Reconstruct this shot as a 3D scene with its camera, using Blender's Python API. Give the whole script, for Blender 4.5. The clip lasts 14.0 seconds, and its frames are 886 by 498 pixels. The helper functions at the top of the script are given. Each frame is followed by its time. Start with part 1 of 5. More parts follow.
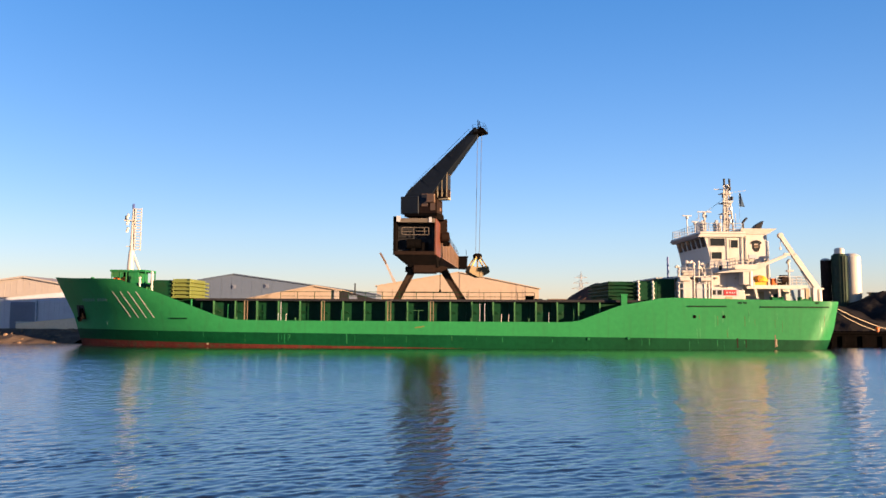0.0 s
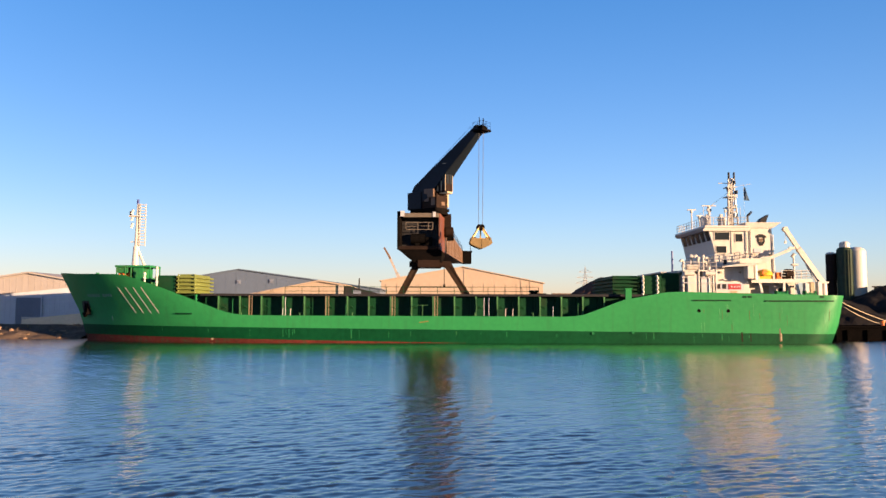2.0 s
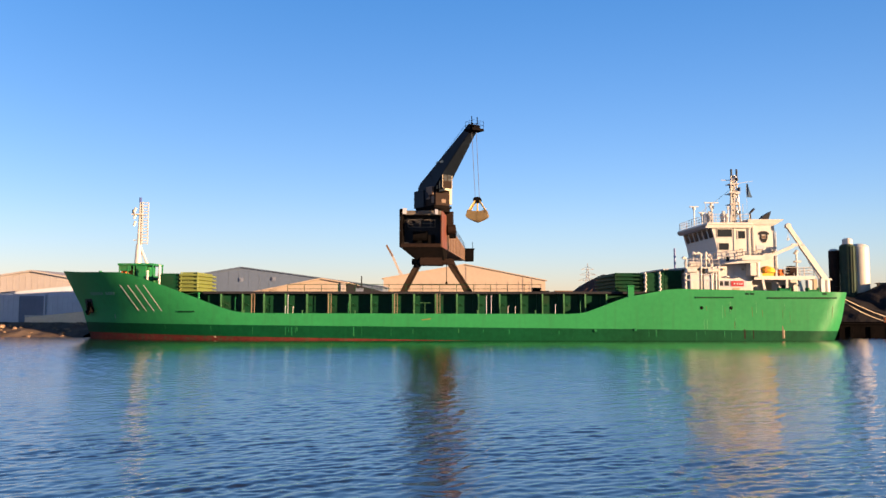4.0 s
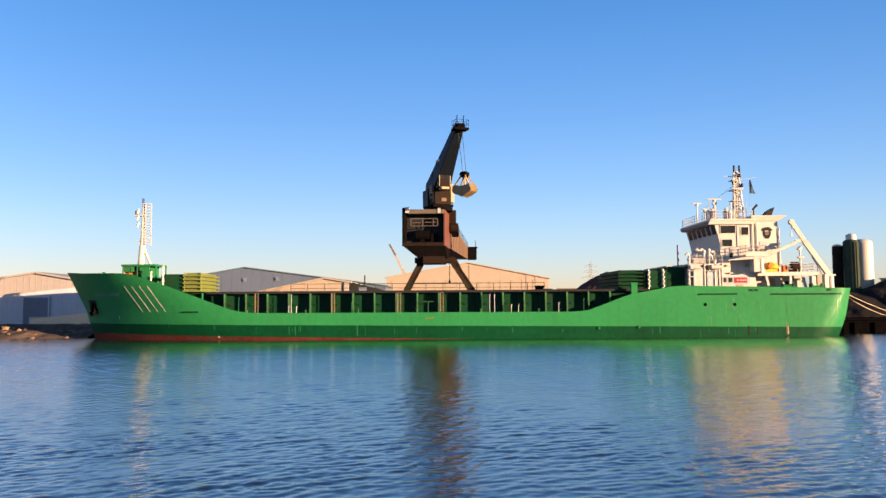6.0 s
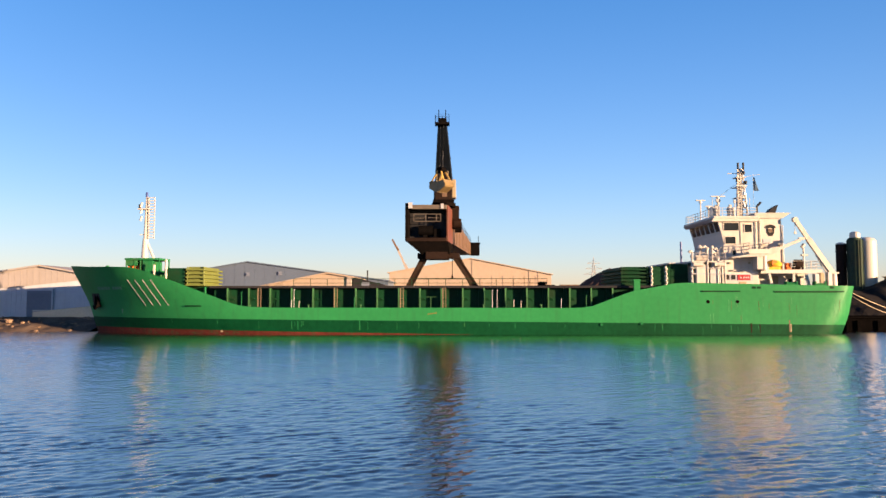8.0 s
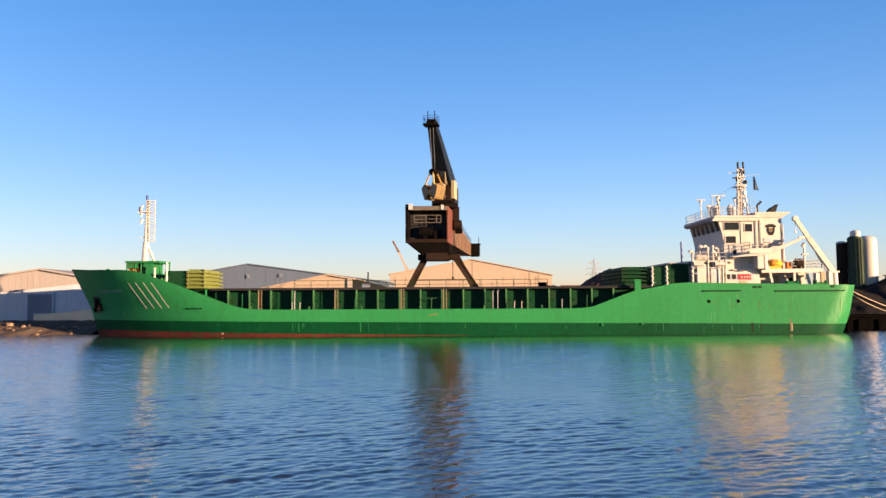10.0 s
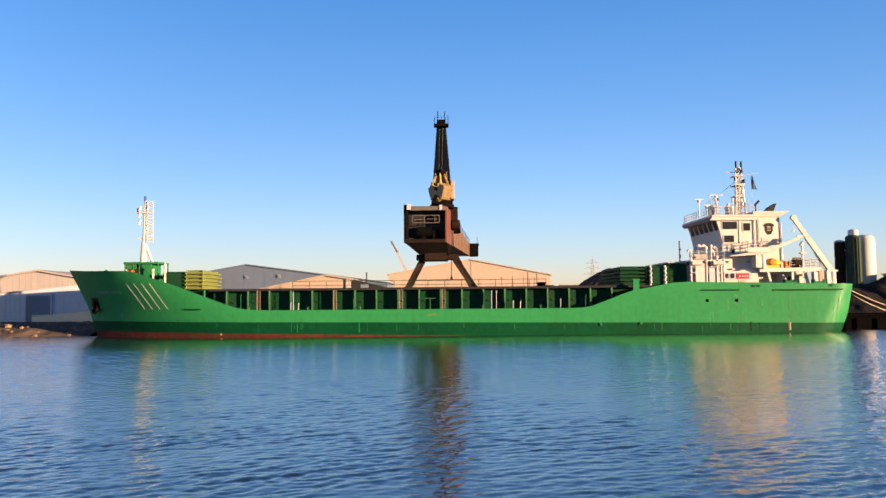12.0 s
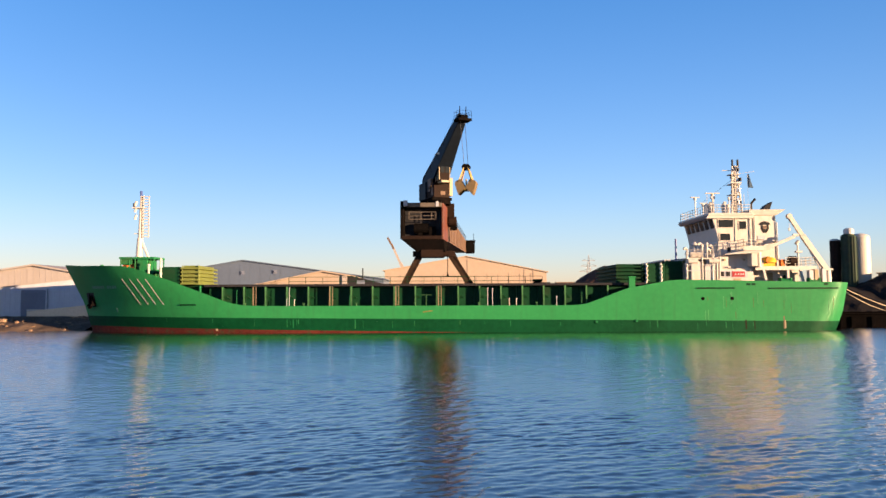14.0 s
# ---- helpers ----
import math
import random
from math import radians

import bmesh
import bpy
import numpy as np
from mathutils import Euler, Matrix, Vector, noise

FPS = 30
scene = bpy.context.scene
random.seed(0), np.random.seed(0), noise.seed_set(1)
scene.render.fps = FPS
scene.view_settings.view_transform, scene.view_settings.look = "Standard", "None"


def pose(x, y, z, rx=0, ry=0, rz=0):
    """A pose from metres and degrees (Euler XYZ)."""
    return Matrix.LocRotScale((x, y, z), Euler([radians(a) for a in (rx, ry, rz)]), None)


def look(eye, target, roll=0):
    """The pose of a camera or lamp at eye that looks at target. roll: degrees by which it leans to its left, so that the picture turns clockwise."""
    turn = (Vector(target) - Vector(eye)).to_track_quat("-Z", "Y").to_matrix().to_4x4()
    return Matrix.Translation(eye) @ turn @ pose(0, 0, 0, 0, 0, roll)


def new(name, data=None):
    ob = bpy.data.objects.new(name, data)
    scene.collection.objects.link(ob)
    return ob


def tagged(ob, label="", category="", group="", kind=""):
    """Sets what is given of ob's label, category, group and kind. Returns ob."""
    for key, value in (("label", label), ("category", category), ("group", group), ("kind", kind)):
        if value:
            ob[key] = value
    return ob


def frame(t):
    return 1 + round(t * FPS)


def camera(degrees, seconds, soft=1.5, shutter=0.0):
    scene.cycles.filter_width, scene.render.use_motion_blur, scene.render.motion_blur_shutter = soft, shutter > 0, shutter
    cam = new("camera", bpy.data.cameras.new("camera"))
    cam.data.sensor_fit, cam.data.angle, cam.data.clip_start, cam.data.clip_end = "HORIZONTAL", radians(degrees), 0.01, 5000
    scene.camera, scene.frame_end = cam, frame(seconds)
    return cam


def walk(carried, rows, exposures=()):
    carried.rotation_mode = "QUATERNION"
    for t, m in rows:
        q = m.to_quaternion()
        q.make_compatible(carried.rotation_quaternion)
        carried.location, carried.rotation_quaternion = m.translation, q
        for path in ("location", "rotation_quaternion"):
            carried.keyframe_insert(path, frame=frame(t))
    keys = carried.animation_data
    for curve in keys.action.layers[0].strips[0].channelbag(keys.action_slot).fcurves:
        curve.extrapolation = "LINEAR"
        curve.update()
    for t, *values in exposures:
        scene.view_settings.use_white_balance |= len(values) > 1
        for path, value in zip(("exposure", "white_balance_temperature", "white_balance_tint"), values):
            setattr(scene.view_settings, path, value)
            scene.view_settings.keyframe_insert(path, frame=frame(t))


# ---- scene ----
EYE = (0.0, 0.0, 4.0)


def aim(yaw, pitch, roll):
    """The hand-held camera on the near quay: it only turns."""
    return pose(*EYE, 90 + pitch, 0, yaw) @ pose(0, 0, 0, 0, 0, roll)


cam = camera(60, 14.0)
walk(cam, [(t, aim(y, p, r)) for t, y, p, r in (
    (0.0, -0.772, 4.798, 0.254), (0.5, -0.754, 4.611, 0.182), (1.0, -0.670, 4.468, 0.089), (1.5, -0.584, 4.433, 0.067),
    (2.0, -0.470, 4.404, 0.128), (2.5, -0.416, 4.327, 0.261), (3.0, -0.382, 4.311, 0.166), (5.5, -0.106, 4.075, -0.216),
    (6.0, -0.084, 4.118, -0.407), (6.5, -0.051, 4.092, -0.247), (7.0, 0.000, 4.040, -0.280), (7.5, 0.057, 3.947, -0.217),
    (8.0, 0.131, 3.785, -0.042), (10.5, 0.162, 3.892, -0.472), (11.0, 0.148, 3.899, -0.526), (11.5, 0.109, 3.866, -0.541),
    (12.0, 0.047, 3.877, -0.559), (12.5, -0.054, 3.930, -0.537), (13.0, -0.076, 3.880, -0.360), (13.5, -0.109, 3.753, -0.214),
    (14.0, -0.222, 3.623, -0.270))])

# ---- light: a low evening sun behind the camera's right shoulder ----
SUN_TO = Vector((0.868, -0.496, 0.0)).normalized()
SUN_EL = radians(6.8)
sun_dir = Vector((SUN_TO.x * math.cos(SUN_EL), SUN_TO.y * math.cos(SUN_EL), math.sin(SUN_EL)))
sun = new("sun", bpy.data.lights.new("sun", "SUN"))
sun.data.energy, sun.data.angle, sun.data.color = 5.0, radians(0.55), (1.0, 0.65, 0.38)
sun.matrix_world = look(sun_dir * 100, (0, 0, 0))

world = bpy.data.worlds.new("sky")
scene.world = world
world.use_nodes = True
wn, wl = world.node_tree.nodes, world.node_tree.links
sky = wn.new("ShaderNodeTexSky")
sky.sky_type, sky.sun_disc = "NISHITA", False
sky.sun_elevation, sky.sun_rotation = SUN_EL, -math.atan2(SUN_TO.x, SUN_TO.y)
sky.altitude, sky.air_density, sky.dust_density, sky.ozone_density = 0, 1.0, 0.15, 3.0
# clear evening air: the blue deepens with height
sky_co, sky_xyz, sky_ramp, tone = (wn.new("ShaderNode" + k) for k in ("TexCoord", "SeparateXYZ", "ValToRGB", "Mix"))
wl.new(sky_co.outputs["Generated"], sky_xyz.inputs[0])
wl.new(sky_xyz.outputs["Z"], sky_ramp.inputs["Fac"])
sky_ramp.color_ramp.elements[0].position, sky_ramp.color_ramp.elements[0].color = 0.0, (1.14, 0.96, 1.32, 1)
sky_ramp.color_ramp.elements[1].position, sky_ramp.color_ramp.elements[1].color = 1.0, (0.30, 0.50, 0.75, 1)
for at, rgb in ((0.10, (1.14, 1.02, 1.24)), (0.40, (0.64, 0.99, 1.36))):
    sky_ramp.color_ramp.elements.new(at).color = (*rgb, 1)
tone.data_type, tone.blend_type = "RGBA", "MULTIPLY"
tone.inputs["Factor"].default_value = 1
wl.new(sky.outputs[0], tone.inputs["A"])
# a factor along x, put into the sky's colour, evens out its brightness
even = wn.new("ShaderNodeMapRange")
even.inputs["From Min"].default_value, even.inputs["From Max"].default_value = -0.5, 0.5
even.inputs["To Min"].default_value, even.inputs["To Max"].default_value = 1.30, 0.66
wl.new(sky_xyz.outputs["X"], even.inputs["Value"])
sky_tint = wn.new("ShaderNodeMix")
sky_tint.data_type, sky_tint.blend_type = "RGBA", "MULTIPLY"
sky_tint.inputs["Factor"].default_value = 1
wl.new(sky_ramp.outputs[0], sky_tint.inputs["A"])
wl.new(even.outputs[0], sky_tint.inputs["B"])
wl.new(sky_tint.outputs["Result"], tone.inputs["B"])
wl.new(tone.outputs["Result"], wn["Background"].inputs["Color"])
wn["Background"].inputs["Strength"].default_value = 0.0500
scene.view_settings.exposure = 2.42


# ---- materials ----
def material(name, base, rough=0.6, metal=0.0, vary=0.12, scale=2.0, bump=0.0, bump_scale=8.0, stain=None, stain_amount=0.5, stain_scale=0.6,
             streak=False, spec=0.22, coat=0.0):
    """Paint, metal, stone and the like: two scales of variation in colour and roughness, stains or runs of another colour, and a fine relief."""
    m = bpy.data.materials.new(name)
    m.use_nodes = True
    n, l = m.node_tree.nodes, m.node_tree.links
    b = n["Principled BSDF"]
    b.inputs["Roughness"].default_value, b.inputs["Metallic"].default_value = rough, metal
    b.inputs["Specular IOR Level"].default_value = spec
    b.inputs["Coat Weight"].default_value = coat
    geo = n.new("ShaderNodeNewGeometry")
    co = n.new("ShaderNodeTexCoord")
    big, fine = n.new("ShaderNodeTexNoise"), n.new("ShaderNodeTexNoise")
    big.inputs["Scale"].default_value, fine.inputs["Scale"].default_value = scale * 0.25, scale * 3
    big.inputs["Detail"].default_value = fine.inputs["Detail"].default_value = 4
    l.new(co.outputs["Object"], big.inputs["Vector"])
    l.new(co.outputs["Object"], fine.inputs["Vector"])
    add = n.new("ShaderNodeMath")
    add.operation = "ADD"
    l.new(big.outputs["Fac"], add.inputs[0])
    l.new(fine.outputs["Fac"], add.inputs[1])
    ramp = n.new("ShaderNodeMapRange")
    ramp.inputs["From Min"].default_value, ramp.inputs["From Max"].default_value = 0.7, 1.3
    ramp.inputs["To Min"].default_value, ramp.inputs["To Max"].default_value = 1 - vary, 1 + vary
    l.new(add.outputs[0], ramp.inputs["Value"])
    mul = n.new("ShaderNodeMix")
    mul.data_type, mul.blend_type = "RGBA", "MULTIPLY"
    mul.inputs["Factor"].default_value = 1
    mul.inputs["A"].default_value = (*base, 1)
    l.new(ramp.outputs[0], mul.inputs["B"])
    colour = mul.outputs["Result"]
    if stain:
        st = n.new("ShaderNodeTexNoise")
        st.inputs["Scale"].default_value, st.inputs["Detail"].default_value = stain_scale, 6
        mp = n.new("ShaderNodeMapping")
        mp.inputs["Scale"].default_value = (3.0, 3.0, 0.25) if streak else (1, 1, 1)
        l.new(co.outputs["Object"], mp.inputs["Vector"])
        l.new(mp.outputs[0], st.inputs["Vector"])
        sr = n.new("ShaderNodeMapRange")
        sr.inputs["From Min"].default_value, sr.inputs["From Max"].default_value = 0.52, 0.75
        sr.inputs["To Max"].default_value = stain_amount
        l.new(st.outputs["Fac"], sr.inputs["Value"])
        mx = n.new("ShaderNodeMix")
        mx.data_type = "RGBA"
        l.new(sr.outputs[0], mx.inputs["Factor"])
        l.new(colour, mx.inputs["A"])
        mx.inputs["B"].default_value = (*stain, 1)
        colour = mx.outputs["Result"]
    l.new(colour, b.inputs["Base Color"])
    rr = n.new("ShaderNodeMapRange")
    rr.inputs["To Min"].default_value, rr.inputs["To Max"].default_value = max(rough - 0.12, 0.02), min(rough + 0.12, 1)
    l.new(fine.outputs["Fac"], rr.inputs["Value"])
    l.new(rr.outputs[0], b.inputs["Roughness"])
    if bump:
        bn = n.new("ShaderNodeTexNoise")
        bn.inputs["Scale"].default_value, bn.inputs["Detail"].default_value = bump_scale, 5
        l.new(co.outputs["Object"], bn.inputs["Vector"])
        bp = n.new("ShaderNodeBump")
        bp.inputs["Strength"].default_value, bp.inputs["Distance"].default_value = bump, 0.05
        l.new(bn.outputs["Fac"], bp.inputs["Height"])
        l.new(bp.outputs[0], b.inputs["Normal"])
    return m


def water_material():
    """Dark harbour water: capillary ripples as gloss of some breadth, short wind ripples as bump."""
    m = bpy.data.materials.new("harbour_water")
    m.use_nodes = True
    n, l = m.node_tree.nodes, m.node_tree.links
    n.remove(n["Principled BSDF"])
    body, gloss, mix, fres = (n.new("ShaderNode" + k) for k in ("BsdfDiffuse", "BsdfAnisotropic", "MixShader", "LayerWeight"))
    body.inputs["Color"].default_value = (0.007, 0.007, 0.009, 1)
    gloss.distribution = "BECKMANN"
    gloss.inputs["Color"].default_value = (1.0, 0.965, 0.92, 1)
    fres.inputs["Blend"].default_value = 0.5
    steep, share = n.new("ShaderNodeMath"), n.new("ShaderNodeMath")
    steep.operation, share.operation = "POWER", "MULTIPLY_ADD"
    steep.inputs[1].default_value, share.inputs[1].default_value, share.inputs[2].default_value = 3.5, 0.97, 0.03
    l.new(fres.outputs["Facing"], steep.inputs[0])
    l.new(steep.outputs[0], share.inputs[0])
    # the wind ripples slope mostly along y, so their gloss is broader that way
    gloss.inputs["Anisotropy"].default_value = 0.64
    along = n.new("ShaderNodeCombineXYZ")
    along.inputs[0].default_value = 1.0
    l.new(along.outputs[0], gloss.inputs["Tangent"])
    co = n.new("ShaderNodeTexCoord")
    # the finest ripples stand denser out in the basin than by the near quay
    place, breadth = n.new("ShaderNodeSeparateXYZ"), n.new("ShaderNodeMapRange")
    l.new(co.outputs["Object"], place.inputs[0])
    breadth.inputs["From Min"].default_value, breadth.inputs["From Max"].default_value = 18, 60
    breadth.inputs["To Min"].default_value, breadth.inputs["To Max"].default_value = GLOSS_NEAR, GLOSS_FAR
    l.new(place.outputs["Y"], breadth.inputs["Value"])
    l.new(breadth.outputs[0], gloss.inputs["Roughness"])
    last = None
    for scale, stretch, strength, dist in ((2.2, (0.4, 1.0, 1), 1.0, 0.006), (7.0, (0.5, 1.0, 1), 1.0, 0.006)):
        mp = n.new("ShaderNodeMapping")
        mp.inputs["Scale"].default_value = stretch
        mp.inputs["Rotation"].default_value = (0, 0, radians(-24))
        l.new(co.outputs["Object"], mp.inputs["Vector"])
        t = n.new("ShaderNodeTexNoise")
        t.inputs["Scale"].default_value, t.inputs["Detail"].default_value = scale, 2.5
        l.new(mp.outputs[0], t.inputs["Vector"])
        bp = n.new("ShaderNodeBump")
        bp.inputs["Strength"].default_value, bp.inputs["Distance"].default_value = strength, dist
        l.new(t.outputs["Fac"], bp.inputs["Height"])
        if last:
            l.new(last.outputs[0], bp.inputs["Normal"])
        last = bp
    for node in (body, gloss):
        l.new(last.outputs[0], node.inputs["Normal"])
    l.new(share.outputs[0], mix.inputs[0])
    l.new(body.outputs[0], mix.inputs[1])
    l.new(gloss.outputs[0], mix.inputs[2])
    l.new(mix.outputs[0], n["Material Output"].inputs["Surface"])
    return m


GLOSS_NEAR, GLOSS_FAR = 0.115, 0.185
HULL = material("hull_green_paint", (0.0126, 0.113, 0.0355), 0.40, vary=0.10, scale=0.6, bump=0.08, bump_scale=1.2, stain=(0.015, 0.080, 0.026), stain_amount=0.45, stain_scale=0.7, streak=True, spec=0.12)
BOOT = material("boot_top_dark_green", (0.0012, 0.027, 0.0092), 0.5, vary=0.25, scale=0.6, stain=(0.002, 0.035, 0.0135), stain_amount=0.5, stain_scale=0.5, streak=True, spec=0.05)
RED = material("antifouling_red", (0.0492, 0.01148, 0.0082), 0.7, vary=0.35, scale=1.0, stain=(0.0164, 0.0287, 0.01312), stain_amount=0.9, stain_scale=1.5, spec=0.05)
GREEN = material("deck_green_paint", (0.00902, 0.0861, 0.02952), 0.5, vary=0.15, scale=1.0, stain=(0.0492, 0.0328, 0.0164), stain_amount=0.4, stain_scale=0.8, spec=0.05)
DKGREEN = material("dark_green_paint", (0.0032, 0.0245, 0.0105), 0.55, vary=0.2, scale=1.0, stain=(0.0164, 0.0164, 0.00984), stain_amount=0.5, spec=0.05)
LIME = material("hatch_cover_lime", (0.078, 0.095, 0.021), 0.55, vary=0.15, scale=1.0, stain=(0.065, 0.056, 0.018), stain_amount=0.4)
WHITE = material("white_ship_paint", (0.31, 0.293, 0.268), 0.5, vary=0.05, scale=1.0, stain=(0.22, 0.165, 0.115), stain_amount=0.3, stain_scale=0.5, streak=True)
CREAM = material("cream_paint", (0.205, 0.17, 0.112), 0.5, vary=0.08, scale=2.0, stain=(0.246, 0.1476, 0.0656), stain_amount=0.5, stain_scale=1.0)
GLASS = material("dark_window_glass", (0.012, 0.015, 0.018), 0.12, vary=0.1, scale=1.0, spec=0.05)
BLACK = material("black_paint", (0.015, 0.015, 0.017), 0.5, vary=0.2, scale=1.5, spec=0.05)
CRANE_DARK = material("crane_dark_steel", (0.00369, 0.00328, 0.00328), 0.65, vary=0.3, scale=0.8, stain=(0.008, 0.0045, 0.0034), stain_amount=0.25, stain_scale=0.5, spec=0.0)
CRANE_JIB = material("jib_dark_grey_steel", (0.0060, 0.0088, 0.0140), 0.5, vary=0.25, scale=0.6, stain=(0.0085, 0.0085, 0.0095), stain_amount=0.4, stain_scale=0.4, spec=0.05)
CRANE_BROWN = material("crane_brown_rust", (0.01148, 0.00656, 0.00492), 0.7, vary=0.3, scale=0.8, stain=(0.00984, 0.00738, 0.00656), stain_amount=0.6, stain_scale=0.6, spec=0.05)
ORANGE = material("faded_orange_steel", (0.072, 0.022, 0.013), 0.6, vary=0.2, scale=0.7, stain=(0.06, 0.032, 0.021), stain_amount=0.6, stain_scale=0.5)
TANSTEEL = material("tan_weathered_steel", (0.082, 0.050, 0.033), 0.65, vary=0.15, scale=0.7, stain=(0.052, 0.031, 0.020), stain_amount=0.5, stain_scale=0.5, streak=True)
SHELLPAINT = material("scraped_shell_steel", (0.105, 0.072, 0.031), 0.5, metal=0.0, vary=0.3, scale=2.0, stain=(0.0492, 0.0369, 0.0246), stain_amount=0.7, stain_scale=1.0)
GRABPAINT = material("worn_yellow_grab_paint", (0.328, 0.205, 0.0492), 0.5, vary=0.25, scale=2.0, stain=(0.082, 0.0492, 0.0246), stain_amount=0.7, stain_scale=1.2)
STEEL = material("grey_steel", (0.28, 0.28, 0.28), 0.45, metal=0.5, vary=0.15, scale=2.0)
CLAD = material("pale_cladding", (0.215, 0.192, 0.178), 0.55, vary=0.06, scale=0.5, stain=(0.19, 0.165, 0.145), stain_amount=0.4, stain_scale=0.3, streak=True)
BLUECLAD = material("blue_grey_cladding", (0.058, 0.077, 0.113), 0.55, vary=0.08, scale=0.5, stain=(0.052, 0.066, 0.096), stain_amount=0.5, stain_scale=0.3, streak=True)
TANROOF = material("tan_sheet_roof", (0.228, 0.182, 0.143), 0.6, vary=0.06, scale=0.4, stain=(0.20, 0.155, 0.117), stain_amount=0.4, stain_scale=0.25)
DOORBLUE = material("slate_door_paint", (0.092, 0.106, 0.145), 0.6, vary=0.1, scale=1.0)
CONCRETE = material("quay_concrete", (0.24, 0.21, 0.18), 0.85, vary=0.25, scale=0.8, bump=0.4, bump_scale=3.0, stain=(0.07, 0.06, 0.05), stain_amount=0.7, stain_scale=0.5)
QUAYBLACK = material("wet_black_quay", (0.0025, 0.0022, 0.0022), 0.8, vary=0.3, scale=0.8, stain=(0.004, 0.003, 0.0025), stain_amount=0.5, spec=0.0)
GROUND = material("yard_ground", (0.1394, 0.1148, 0.0902), 0.9, vary=0.25, scale=0.3, bump=0.4, bump_scale=2.0, spec=0.05)
COAL = material("black_bulk_cargo", (0.010, 0.009, 0.009), 0.85, vary=0.35, scale=1.5, bump=0.9, bump_scale=4.0, spec=0.05)
SCRAP = material("brown_bulk_cargo", (0.0615, 0.0369, 0.0287), 0.85, vary=0.35, scale=1.5, bump=0.9, bump_scale=4.0, spec=0.05)
# warm and pale: sunlight put into the colour of the low wall
SUNPALE = material("sunlit_pale_wall", (0.5084, 0.3854, 0.2706), 0.9, vary=0.1, scale=1.0, bump=0.4, bump_scale=4.0)
REDPAINT = material("red_sign_paint", (0.19, 0.0095, 0.016), 0.5, vary=0.05)
NAVY = material("navy_sign_paint", (0.03, 0.05, 0.16), 0.5, vary=0.05)
NAMEPAINT = material("worn_name_paint", (0.05, 0.11, 0.085), 0.6, vary=0.2, scale=3.0)
YELLOW = material("yellow_gear_paint", (0.42, 0.215, 0.0145), 0.5, vary=0.12, scale=2.0)
ORANGEGEAR = material("orange_gear_paint", (0.492, 0.1066, 0.0164), 0.5, vary=0.12, scale=2.0)
ROPE = material("pale_mooring_rope", (0.25, 0.21, 0.165), 0.9, vary=0.2, scale=4.0)
WIRE = material("grey_wire_rope", (0.06, 0.062, 0.07), 0.7, metal=0.0, vary=0.2, scale=4.0)
BANK = material("bank_earth", (0.068, 0.050, 0.039), 0.9, vary=0.4, scale=1.0, bump=0.8, bump_scale=3.0, spec=0.05)
STONE = material("bank_stone", (0.13, 0.088, 0.06), 0.85, vary=0.5, scale=2.0, bump=0.5, bump_scale=6.0, spec=0.05)
SILOGREEN = material("silo_dark_green", (0.018, 0.030, 0.020), 0.5, vary=0.2, scale=0.6, stain=(0.03, 0.025, 0.02), stain_amount=0.5, spec=0.05)
PANELGREY = material("shaded_grey_panel", (0.246, 0.246, 0.2706), 0.5, vary=0.05, scale=1.0)
FLAGCLOTH = material("dark_flag_cloth", (0.012, 0.03, 0.06), 0.8, vary=0.2)
BEAMGREY = material("dusty_beam_paint", (0.075, 0.062, 0.05), 0.7, vary=0.2, scale=1.0, stain=(0.03, 0.02, 0.015), stain_amount=0.6)
RUNRUST = material("dry_rust_run", (0.055, 0.068, 0.026), 0.8, vary=0.3, scale=3.0, spec=0.05)
RUNPALE = material("pale_scale_run", (0.045, 0.145, 0.065), 0.8, vary=0.3, scale=3.0, spec=0.05)
LADDERPAINT = material("worn_ladder_paint", (0.13, 0.10, 0.062), 0.6, vary=0.2, scale=3.0)
WORNGREEN = material("worn_pale_green_paint", (0.030, 0.085, 0.035), 0.6, vary=0.4, scale=2.5, stain=(0.012, 0.035, 0.015), stain_amount=0.8, stain_scale=1.5, spec=0.05)
PALEBLUE = material("pale_blue_grey_front", (0.29, 0.305, 0.345), 0.55, vary=0.08, scale=0.5, stain=(0.24, 0.245, 0.27), stain_amount=0.5, stain_scale=0.3, streak=True)
LEGRUST = material("leg_rusty_steel", (0.019, 0.0125, 0.009), 0.75, vary=0.35, scale=0.9, stain=(0.012, 0.008, 0.006), stain_amount=0.7, stain_scale=0.7, spec=0.03)
WATER = water_material()


